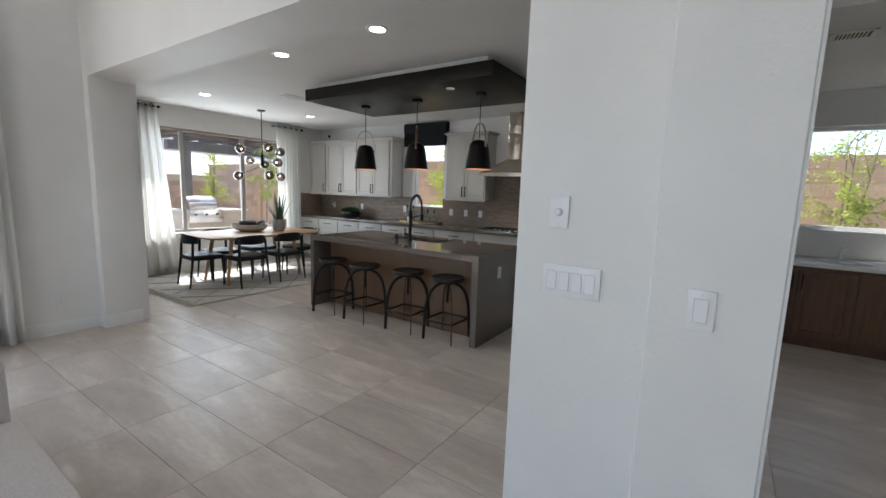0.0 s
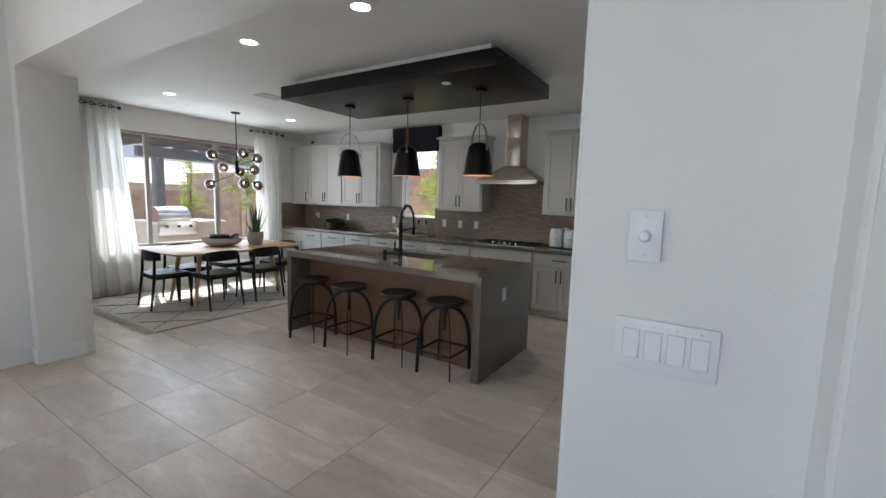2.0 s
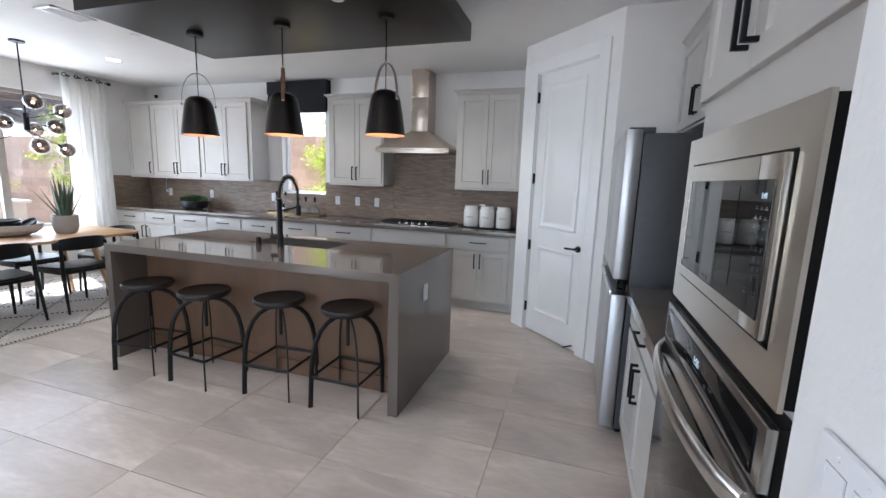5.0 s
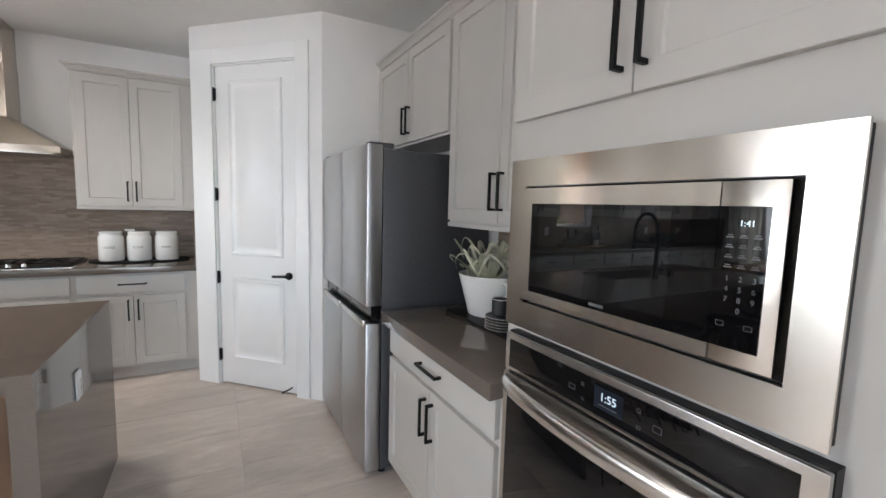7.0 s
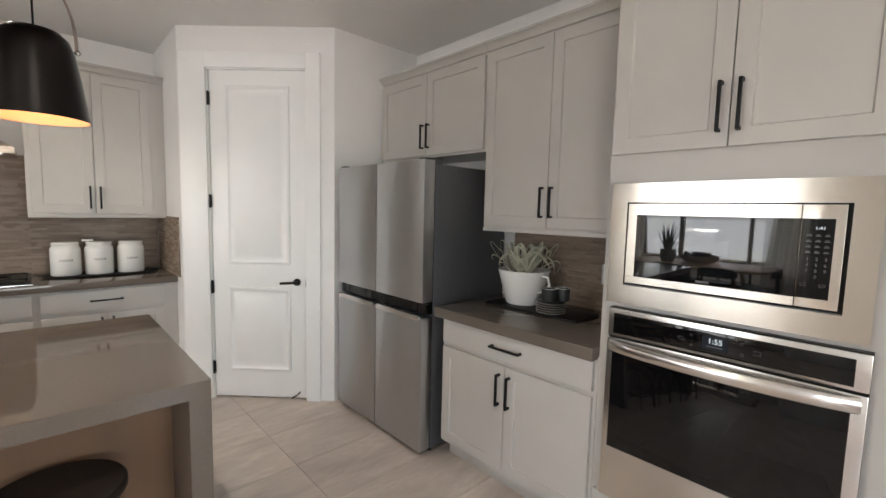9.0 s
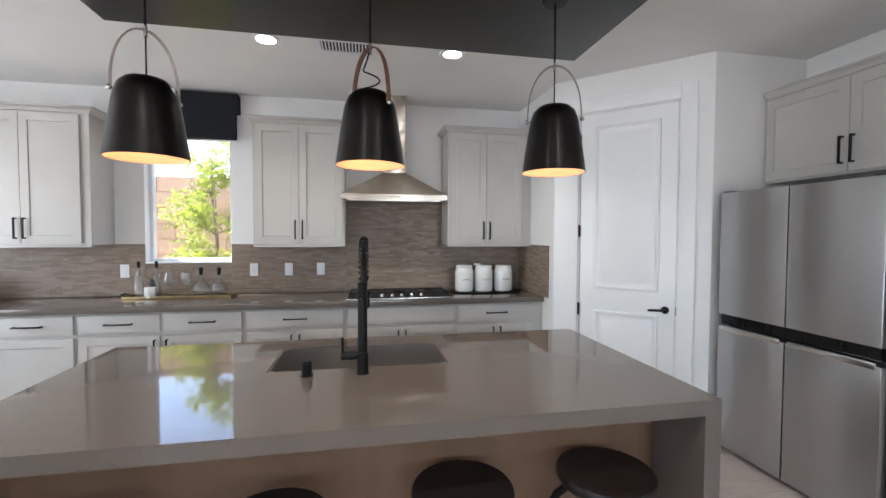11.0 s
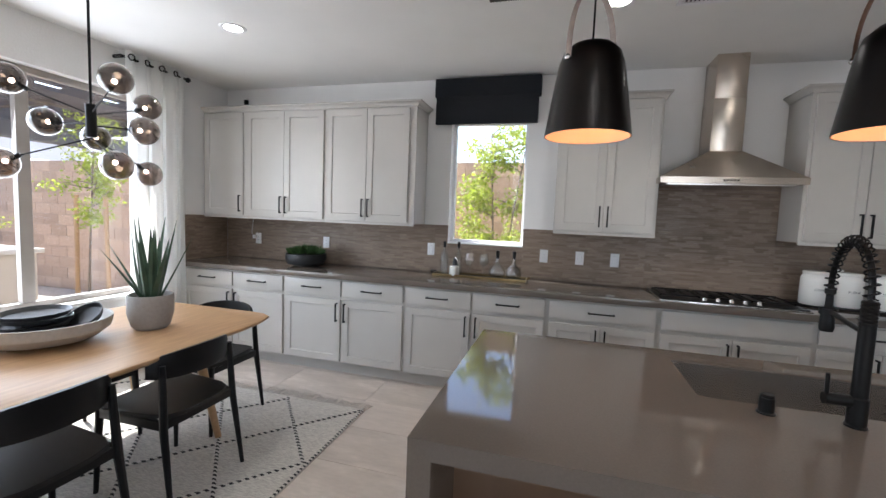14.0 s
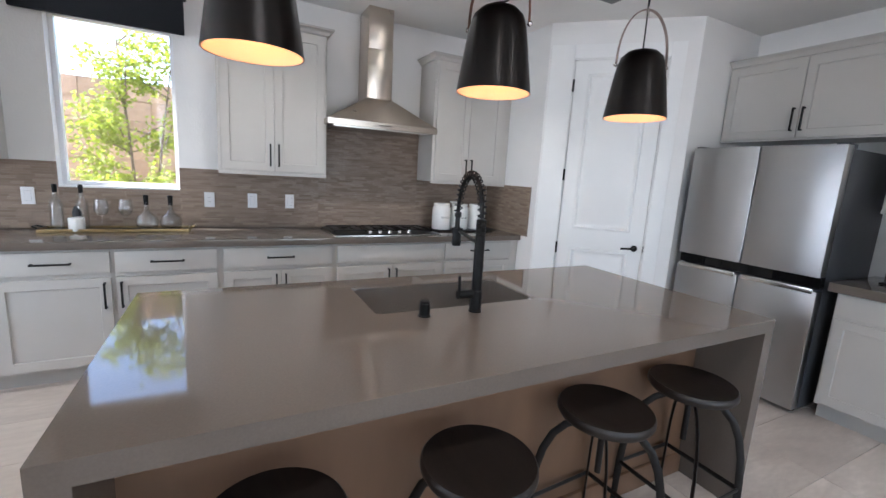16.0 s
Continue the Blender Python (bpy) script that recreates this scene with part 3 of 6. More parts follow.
# oven tower and the run beside it, on the right-hand wall; their own x runs along the wall towards the living room
TALL = "tall greige cabinet holding microwave and oven"
XT = -0.612
tower = thing("oven_tower", (XT, 3.135, 0), TALL, "cabinet", rz=-90)
bm = abox(0, 0.917, 0, 0.63, 0.105, 2.42)
box(bm, 0, 0.917, 0.07, 0.63, 0, 0.105)
part("body", bm, CAB, tower)
for x0, x1, hx in ((0.012, 0.402, 0.375), (0.406, 0.800, 0.433)):
    d = part("door", shaker(x0, x1, 1.705, 2.405), CAB, tower)
    part("handle", pull(hx, 1.835, 0.165, True), BLACK, d, "matt black bar handle")
part("crown", crown(bmesh.new(), 0, 0.917, 0.63, 2.42, True, False), CAB, tower)
part("warming_panel", abox(0.012, 0.80, -0.02, 0, 0.125, 0.30, bevel=0.002), CAB, tower)

run = cabinet("base_cabinet", (-0.617, 4.075, 0), -90, 0.94, 0.635, 0, 0.868, [(0.012, 0.462, 0.125, 0.69, 0.432, 0.565), (0.466, 0.925, 0.125, 0.69, 0.496, 0.565)], [(0.012, 0.925, 0.715, 0.850, 0.47)], toe=0.105, label="greige painted base cabinet beside the refrigerator")
side = cabinet("wall_cabinet", (-0.31, 4.06, 0), -90, 0.923, 0.328, 1.372, 2.42, [(0.012, 0.452, 1.388, 2.405, 0.424, 1.525), (0.456, 0.91, 1.388, 2.405, 0.484, 1.525)], crown_ends=(False, False), rail=True, label="greige painted wall cabinet beside the oven tower")
over = cabinet("wall_cabinet", (-0.31, 5.137, 0), -90, 1.075, 0.328, 1.835, 2.42, [(0.012, 0.532, 1.85, 2.405, 0.504, 1.98), (0.536, 1.06, 1.85, 2.405, 0.564, 1.98)], crown_ends=(False, False), label="short greige wall cabinet over the refrigerator")

# worktops
WT = "polished grey quartz worktop"
solid("worktop", abox(-7.628, -1.547, 6.112, YN - 0.002, 0.868, 0.915, bevel=0.003), QUARTZ, WT + " along the back wall", "worktop", "thing")
solid("worktop", abox(-0.672, XE - 0.002, 3.137, 4.11, 0.858, 0.915, bevel=0.003), QUARTZ, WT + " between oven tower and refrigerator", "worktop", "thing")
# mosaic splashback: a backing with strips laid on it, in stacks of two or three rows


def splashback(name, axis, face, out, fields, label, seed):
    """Strips in a wall plane; face: the backing's front, out: the side that they stand proud to, fields: (u0, u1, z0, z1)."""
    rnd = random.Random(seed)
    bm = bmesh.new()
    verts, faces = [], []
    for u0, u1, z0, z1 in fields:
        back = face - out * 0.007
        lo, hi = min(back, face), max(back, face)
        box(bm, *((u0, u1, lo, hi) if axis == "x" else (lo, hi, u0, u1)), z0, z1)
        z = z0 + 0.001
        while z < z1 - 0.004:
            h = min(0.0165, z1 - z - 0.0005)
            u = u0 - rnd.uniform(0, 0.10)
            while u < u1:
                w = rnd.choice((0.055, 0.075, 0.10, 0.10, 0.14))
                a, b = max(u0, u) + 0.0005, min(u1, u + w) - 0.0005
                if b - a > 0.006:
                    n = len(verts)
                    f0, f1 = face, face + out * rnd.uniform(0.0022, 0.0042)
                    for d, i in ((f0, 0.0), (f1, 0.0004)):
                        for uu, ww in ((a + i, z + i), (b - i, z + i), (b - i, z + h - i), (a + i, z + h - i)):
                            verts.append((uu, d, ww) if axis == "x" else (d, uu, ww))
                    faces += [[n + k for k in f] for f in ((4, 5, 6, 7), (0, 1, 5, 4), (1, 2, 6, 5), (2, 3, 7, 6), (3, 0, 4, 7))]
                u += w
            z += 0.0175
    top = thing(name, (0, 0, 0), label, "splashback", kind="structure")
    part("backing", bm, MOSGROUT, top, smooth=None)
    me = bpy.data.meshes.new("strips")
    me.from_pydata(verts, [], faces)
    me.materials.append(MOSAIC)
    ob = new("strips", me)
    ob.parent = top
    ob["label"], ob["kind"] = "thin brown and grey stone strips", "stuff"


YS = YN - 0.008
splashback("splashback_back", "x", YS, -1, [(XW + 0.012, -5.05, 0.915, 1.372), (-5.05, -4.335, 0.915, 1.199), (-4.335, -3.30, 0.915, 1.372), (-3.30, -2.365, 0.915, 1.80), (-2.365, -1.558, 0.915, 1.372)], "brown and grey strip mosaic splashback", 1)
splashback("splashback_side", "y", XW + 0.008, 1, [(6.12, YN - 0.012, 0.915, 1.372)], "brown and grey strip mosaic on the side wall", 2)
splashback("splashback_pantry", "y", -1.553, -1, [(6.02, YN - 0.012, 0.915, 1.372)], "brown and grey strip mosaic on the pantry wall", 3)
splashback("splashback_oven", "y", XE - 0.008, -1, [(3.14, 4.06, 0.915, 1.372)], "brown and grey strip mosaic beside the oven tower", 4)

# ---- island ----
ITOP = 0.901
IX0, IX1, IY0, IY1 = -4.347, -1.917, 3.828, 4.928
SX0, SX1, SY0, SY1 = -3.53, -2.77, 4.40, 4.78
island = thing("kitchen_island", (-3.13, 4.38, 0), "kitchen island with grey quartz waterfall top and wood panelled front", "island")
bm = bmesh.new()
for a in ((IX0, SX0, IY0, IY1), (SX1, IX1, IY0, IY1), (SX0, SX1, IY0, SY0), (SX0, SX1, SY1, IY1)):
    box(bm, *a, 0.846, ITOP)
bmesh.ops.remove_doubles(bm, verts=bm.verts, dist=1e-5)
part("worktop", bm, QUARTZ, island, "polished grey quartz top", world=True, smooth=None)
part("waterfall_panel", abox(IX0, IX0 + 0.064, IY0, IY1, 0, 0.846), QUARTZ, island, "grey quartz end panel", world=True)
part("waterfall_panel", abox(IX1 - 0.064, IX1, IY0, IY1, 0, 0.846), QUARTZ, island, "grey quartz end panel", world=True)
bm = bmesh.new()
box(bm, IX0 + 0.064, IX1 - 0.064, 4.10, 4.13, 0, 0.846)
part("front_panel", bm, PANELW, island, "wood-grained front panel", world=True)
part("plinth", abox(IX0 + 0.064, IX1 - 0.064, 4.084, 4.10, 0, 0.11, bevel=0.003), PANELW, island, world=True)
bm = bmesh.new()
box(bm, IX0 + 0.064, SX0 - 0.02, 4.13, 4.88, 0.1, 0.846)
box(bm, SX1 + 0.02, IX1 - 0.064, 4.13, 4.88, 0.1, 0.846)
box(bm, SX0 - 0.02, SX1 + 0.02, 4.13, 4.88, 0.1, 0.60)
box(bm, IX0 + 0.064, IX1 - 0.064, 4.13, 4.82, 0.0, 0.1)
part("carcass", bm, CAB, island, "greige cabinet body", world=True)

sink = thing("kitchen_sink", (-3.15, 4.59, 0.65), "undermount brushed stainless steel sink", "sink")
bm = bmesh.new()
r0 = [(SX0 - 0.004, SY0 - 0.004), (SX1 + 0.004, SY0 - 0.004), (SX1 + 0.004, SY1 + 0.004), (SX0 - 0.004, SY1 + 0.004)]
r1 = [(SX0 + 0.006, SY0 + 0.006), (SX1 - 0.006, SY0 + 0.006), (SX1 - 0.006, SY1 - 0.006), (SX0 + 0.006, SY1 - 0.006)]
rings = [[bm.verts.new((x, y, z)) for x, y in r] for r, z in ((r0, 0.896), (r1, 0.896), (r1, 0.655))]
for a, b in zip(rings, rings[1:]):
    for k in range(4):
        bm.faces.new((a[k], a[(k + 1) % 4], b[(k + 1) % 4], b[k]))
bm.faces.new(rings[-1])
bmesh.ops.bevel(bm, geom=[e for e in bm.edges if min(v.co.z for v in e.verts) < 0.7], offset=0.02, segments=4, affect="EDGES")
part("basin", bm, SINKS, sink, world=True)
part("drain", lathe(bmesh.new(), [(0, 0.003), (0.03, 0.003), (0.05, 0.006), (0.055, 0)], (-3.15, 4.60, 0.656), 24), STEELH, sink, world=True)

# ---- refrigerator ----
fridge = thing("refrigerator", (-0.30, 4.60, 0), "four-door stainless steel refrigerator with dark grey sides", "refrigerator")
part("body", abox(-0.655, 0.0, 4.14, 5.06, 0.03, 1.735, bevel=0.006), FRIDGES, fridge, "dark grey cabinet", world=True)
for y0, y1 in ((4.135, 4.598), (4.604, 5.066)):
    part("upper_door", abox(-0.742, -0.66, y0, y1, 0.935, 1.755, bevel=0.008), FRIDGE, fridge, "stainless steel door", world=True)
    d = part("lower_door", abox(-0.742, -0.66, y0, y1, 0.035, 0.845, bevel=0.008), FRIDGE, fridge, "stainless steel door", world=True)
    part("grip", abox(-0.752, -0.735, y0 + 0.02, y1 - 0.02, 0.828, 0.862, bevel=0.006), STEELH, d, "recessed handle edge", world=True)
part("handle_band", abox(-0.715, -0.66, 4.137, 5.064, 0.862, 0.935), BLACKG, fridge, "black handle recess", world=True)
part("hinge_cover", abox(-0.73, -0.60, 4.14, 4.20, 1.735, 1.765, bevel=0.006), FRIDGES, fridge, world=True)
part("hinge_cover", abox(-0.73, -0.60, 5.0, 5.06, 1.735, 1.765, bevel=0.006), FRIDGES, fridge, world=True)
for y in (4.18, 5.02):
    part("foot", lathe(bmesh.new(), [(0, 0), (0.02, 0), (0.02, 0.032), (0, 0.032)], (-0.63, y, 0), 16), BLACK, fridge, world=True)


# ---- text ----


def letters(text, size, depth=0.0006):
    """A flat mesh of words in the plane x, z, centred."""
    cu = bpy.data.curves.new("text", "FONT")
    cu.body, cu.size, cu.extrude, cu.align_x, cu.align_y = text, size, depth, "CENTER", "CENTER"
    ob = new("text", cu)
    me = bpy.data.meshes.new_from_object(ob.evaluated_get(bpy.context.evaluated_depsgraph_get()))
    bm = bmesh.new()
    bm.from_mesh(me)
    bpy.data.objects.remove(ob)
    bpy.data.meshes.remove(me)
    bmesh.ops.transform(bm, matrix=pose(0, 0, 0, 90), verts=bm.verts)
    return bm


def ring_plate(x, hw, hh, t, y0, y1):
    """A thin upright frame round a half width and half height."""
    bm = bmesh.new()
    for a in ((x - hw - t, x - hw, -hh - t, hh + t), (x + hw, x + hw + t, -hh - t, hh + t), (x - hw, x + hw, -hh - t, -hh), (x - hw, x + hw, hh, hh + t)):
        box(bm, a[0], a[1], y0, y1, a[2], a[3])
    return bm


WINMESH = mat("oven_window_mesh", (0.006, 0.0065, 0.007), 0.02, spec=0.6, noise_scale=3, vary=0.1)

# ---- built-in oven and microwave: own x runs along the wall, front towards -y ----
mw = thing("microwave", (XT, 3.135, 1.13), "built-in microwave with a wide stainless trim frame", "microwave", rz=-90)
bm = bmesh.new()
for a in ((0.030, 0.786, -0.010, 0.065), (0.030, 0.786, 0.388, 0.461), (0.030, 0.094, 0.065, 0.388), (0.724, 0.786, 0.065, 0.388)):
    box(bm, a[0], a[1], -0.034, -0.026, a[2], a[3])
bmesh.ops.remove_doubles(bm, verts=bm.verts, dist=1e-5)
part("trim_frame", bm, TRIMS, mw, "wide polished steel trim", smooth=None)
part("gap", abox(0.094, 0.724, -0.012, -0.002, 0.065, 0.388), BLACK, mw)
bm = bmesh.new()
for a in ((0.034, 0.782, -0.005, 0.060), (0.034, 0.782, 0.395, 0.456), (0.034, 0.090, 0.060, 0.395), (0.728, 0.782, 0.060, 0.395)):
    box(bm, a[0], a[1], -0.026, -0.001, a[2], a[3])
part("spacer", bm, BLACK, mw, "black spacer behind the trim", smooth=None)
bm = bmesh.new()
for a in ((0.104, 0.6135, 0.077, 0.104), (0.104, 0.6135, 0.341, 0.382), (0.104, 0.136, 0.104, 0.341)):
    box(bm, a[0], a[1], -0.045, -0.012, a[2], a[3])
part("door_frame", bm, TRIMS, mw, "steel door frame", smooth=None)
part("door_glass", abox(0.136, 0.6135, -0.0435, -0.012, 0.104, 0.341), BLACKG, mw, "black glass door")
part("door_window", abox(0.165, 0.53, -0.0442, -0.0436, 0.128, 0.330), WINMESH, mw, "see-through oven window behind fine mesh")
ctl = part("control_panel", abox(0.6155, 0.713, -0.045, -0.012, 0.077, 0.382, bevel=0.001), TRIMS, mw, "steel edged control panel")
part("panel_glass", abox(0.6165, 0.691, -0.047, -0.045, 0.105, 0.341), BLACKG, ctl, "black glass keypad")
GREY = mat("print_grey", (0.09, 0.093, 0.097), 0.5)
for r, row in enumerate(("123", "456", "789", " 0 ")):
    for k, digit in enumerate(row):
        if digit != " ":
            bm = letters(digit, 0.0125, 0.0003)
            bmesh.ops.translate(bm, verts=bm.verts, vec=(0.637 + k * 0.0205, -0.0475, 0.222 - r * 0.0175))
            part("key", bm, GREY, ctl, "pale printed digit", smooth=None)
bm = bmesh.new()
for r in range(4):
    for k in range(3):
        x, z = 0.630 + k * 0.0205, 0.240 + r * 0.0165
        box(bm, x, x + 0.012, -0.0476, -0.0471, z, z + 0.0022)
        box(bm, x + 0.002, x + 0.010, -0.0476, -0.0471, z + 0.004, z + 0.0055)
part("keys", bm, GREY, ctl, "small grey key marks")["kind"] = "stuff"
for x in (0.632, 0.675):
    bm = ring_plate(x, 0.0055, 0.0035, 0.0008, -0.0476, -0.0471)
    bmesh.ops.translate(bm, verts=bm.verts, vec=(0, 0, 0.145))
    part("key", bm, GREY, ctl, "outlined key", smooth=None)
bm = letters("1:41", 0.014)
bmesh.ops.translate(bm, verts=bm.verts, vec=(0.660, -0.0476, 0.313))
part("clock_digits", bm, CLOCK, ctl, "pale clock digits", smooth=None)
part("maker_mark", abox(0.348, 0.388, -0.0447, -0.0437, 0.111, 0.118), GREY, mw)

oven = thing("wall_oven", (XT, 3.135, 0.30), "built-in stainless wall oven with black glass door", "oven", rz=-90)
part("surround", abox(0.050, 0.797, -0.030, -0.001, 0.01, 0.80), BLACK, oven, "dark casing behind the steel front")
ctl = part("control_panel", abox(0.052, 0.796, -0.046, -0.030, 0.689, 0.798, bevel=0.002), STEELH, oven, "steel control panel")
part("panel_glass", abox(0.073, 0.764, -0.049, -0.046, 0.700, 0.780, bevel=0.001), BLACKG, ctl, "black glass display strip")
part("display", abox(0.385, 0.462, -0.0494, -0.0490, 0.718, 0.768), mat("display_glass", (0.012, 0.016, 0.024), 0.08, spec=0.4), ctl, "dark blue display")
bm = letters("1:55", 0.026)
bmesh.ops.translate(bm, verts=bm.verts, vec=(0.423, -0.0499, 0.746))
part("clock_digits", bm, CLOCK, ctl, "pale clock digits", smooth=None)
part("keys", abox(0.398, 0.446, -0.0499, -0.0495, 0.7265, 0.7285), GREY, ctl, "small printed line")
for x, z, hw, hh in ((0.318, 0.737, 0.0085, 0.005), (0.350, 0.755, 0.003, 0.003), (0.352, 0.720, 0.003, 0.0025), (0.498, 0.757, 0.0035, 0.0035), (0.500, 0.722, 0.0035, 0.003), (0.540, 0.737, 0.0085, 0.006)):
    bm = ring_plate(x, hw, hh, 0.0009, -0.0498, -0.0491)
    bmesh.ops.translate(bm, verts=bm.verts, vec=(0, 0, z))
    part("key", bm, GREY, ctl, "outlined key", smooth=None)
d = part("door", abox(0.052, 0.796, -0.050, -0.030, 0.015, 0.681, bevel=0.003), STEELH, oven, "steel framed oven door")
part("door_glass", abox(0.076, 0.763, -0.054, -0.050, 0.232, 0.628, bevel=0.001), BLACKG, d, "black glass window")
pts = [(0.068 + 0.712 * k / 14, -0.055 - 0.048 * math.sin(math.pi * k / 14) ** 0.6, 0.652) for k in range(15)]
part("handle", tube(bmesh.new(), pts, 0.014, 14, flat=(0.024, 0.011, (0, 0, 1))), STEELH, d, "bowed steel handle")

# ---- range hood, cooktop ----
hood = thing("range_hood", (-2.90, 6.6, 1.77), "stainless steel chimney range hood", "range hood")
bm = bmesh.new()
levels = [(-3.325, -2.405, 6.275, 1.772), (-3.325, -2.405, 6.275, 1.815), (-2.962, -2.748, 6.49, 2.03)]
rings = [[bm.verts.new(v) for v in ((a, y, z), (b, y, z), (b, YN - 0.012, z), (a, YN - 0.012, z))] for a, b, y, z in levels]
bm.faces.new(rings[0][::-1])
for a, b in zip(rings, rings[1:]):
    for k in range(4):
        bm.faces.new((a[k], a[(k + 1) % 4], b[(k + 1) % 4], b[k]))
bm.faces.new(rings[-1])
part("canopy", bm, STEEL, hood, world=True, smooth=20)
part("chimney", abox(-2.962, -2.748, 6.49, YN - 0.002, 2.03, 2.42, bevel=0.002), STEEL, hood, world=True)
part("chimney_top", abox(-2.959, -2.751, 6.493, YN - 0.002, 2.42, 2.739, bevel=0.002), STEEL, hood, world=True)
part("filter", abox(-3.27, -2.46, 6.32, 6.73, 1.762, 1.773), STEELH, hood, world=True)
bm = bmesh.new()
for k in range(5):
    lathe(bm, [(0, 0), (0.006, 0), (0.006, 0.004), (0, 0.004)], (-2.915 + k * 0.022, 0, 0), 12)
bmesh.ops.transform(bm, matrix=pose(0, 6.275, 1.793, 90), verts=bm.verts)
part("buttons", bm, BLACK, hood, world=True)

cook = thing("cooktop", (-2.82, 6.42, 0.915), "black gas cooktop with steel edge and knobs", "cooktop")
part("tray", abox(-3.285, -2.355, 6.175, 6.70, 0.9152, 0.923, bevel=0.002), STEELH, cook, "steel edge", world=True)
part("glass", abox(-3.275, -2.365, 6.185, 6.695, 0.9232, 0.929, bevel=0.001), COOKG, cook, "black glass top", world=True)
for gx in (-3.12, -2.82, -2.52):
    bm = bmesh.new()
    for y in (6.33, 6.64):
        box(bm, gx - 0.135, gx + 0.135, y - 0.006, y + 0.006, 0.937, 0.946)
    for k in (-0.13, -0.045, 0.045, 0.13):
        box(bm, gx + k - 0.006, gx + k + 0.006, 6.33, 6.64, 0.937, 0.946)
    for sx in (-0.13, 0.13):
        for y in (6.335, 6.635):
            box(bm, gx + sx - 0.006, gx + sx + 0.006, y - 0.006, y + 0.006, 0.929, 0.938)
    part("grate", bm, BLACK, cook, "black cast-iron grate", world=True)
for bx, by, br in ((-3.12, 6.41, 0.035), (-3.12, 6.58, 0.04), (-2.82, 6.52, 0.05), (-2.52, 6.41, 0.035), (-2.52, 6.58, 0.04)):
    part("burner", lathe(bmesh.new(), [(0, 0.010), (br * 0.8, 0.010), (br * 0.85, 0.006), (br, 0.005), (br, 0)], (bx, by, 0.929), 20), BLACK, cook, world=True)
for k in range(5):
    part("knob", lathe(bmesh.new(), [(0.019, 0), (0.017, 0.006), (0.014, 0.022), (0.010, 0.025), (0, 0.025)], (-2.98 + 0.085 * k, 6.245, 0.929), 18), STEELH, cook, "steel knob", world=True)

# ---- faucet and button on the island ----
tap = thing("faucet", (-3.142, 4.325, ITOP), "matt black spring-neck kitchen faucet", "faucet")
part("base", lathe(bmesh.new(), [(0, 0), (0.027, 0), (0.027, 0.006), (0.024, 0.008), (0.024, 0.085), (0.020, 0.090), (0.0195, 0.30), (0.0, 0.30)], seg=24), BLACK, tap)
bm = tube(bmesh.new(), [(-0.02, 0, 0.075), (-0.085, 0, 0.075)], 0.017, 16)
tube(bm, [(-0.078, 0, 0.08), (-0.080, 0, 0.15)], 0.006, 10)
part("lever", bm, BLACK, tap, "side lever")
part("grip", lathe(bmesh.new(), [(0.0195, 0.30)] + [(0.021 if k % 2 else 0.0185, 0.30 + 0.005 * k) for k in range(1, 15)] + [(0, 0.375)], seg=20), BLACK, tap, "ribbed collar")
# the neck leans over the sink, away from the stools
def neck(s):
    a = math.pi * s
    return Vector((0.012 * s, 0.105 * (1 - math.cos(a)), 0.375 + 0.165 * math.sin(a)))
part("hose", tube(bmesh.new(), [neck(k / 20) for k in range(21)], 0.0085, 10), BLACK, tap, "black hose")
coil = []
turns = 22
for k in range(turns * 10 + 1):
    s = k / (turns * 10)
    c = neck(s)
    d = (neck(min(1, s + 0.01)) - neck(max(0, s - 0.01))).normalized()
    u = Vector((1, 0, 0))
    u = (u - d * u.dot(d)).normalized()
    v = d.cross(u)
    a = 2 * math.pi * turns * s
    coil.append(c + (u * math.cos(a) + v * math.sin(a)) * 0.0165)
part("spring", tube(bmesh.new(), coil, 0.0028, 6), BLACK, tap, "open black spring")
bm = lathe(bmesh.new(), [(0, 0.375), (0.015, 0.375), (0.015, 0.36), (0.010, 0.355), (0.011, 0.315), (0.018, 0.305), (0.021, 0.245), (0.018, 0.232), (0, 0.232)], (0.012, 0.210, 0), 20)
part("spray_head", bm, BLACK, tap, "black spray head")
bm = tube(bmesh.new(), [(0, 0, 0.275), (0.005, 0.10, 0.288), (0.012, 0.192, 0.30)], 0.008, 10)
lathe(bm, [(0.0195, 0.290), (0.025, 0.290), (0.025, 0.309), (0.0195, 0.309)], (0.012, 0.210, 0), 18, closed=True)
part("arm", bm, BLACK, tap, "holding arm")
btn = thing("disposal_button", (-3.362, 4.335, ITOP), "black cylindrical air-switch button by the sink", "button")
part("barrel", lathe(bmesh.new(), [(0, 0), (0.026, 0), (0.026, 0.004), (0.021, 0.006), (0.021, 0.05), (0.0, 0.05)], seg=24), BLACK, btn)
part("cap", lathe(bmesh.new(), [(0.019, 0.0505), (0.019, 0.056), (0.016, 0.060), (0, 0.060)], seg=24), BLACK, btn)

# ---- switches and outlets ----


# grey for thin rings that paint the shade round each rocker
GAPSHADE = mat("recess_shadow_gap", (0.25, 0.25, 0.26), 0.6)


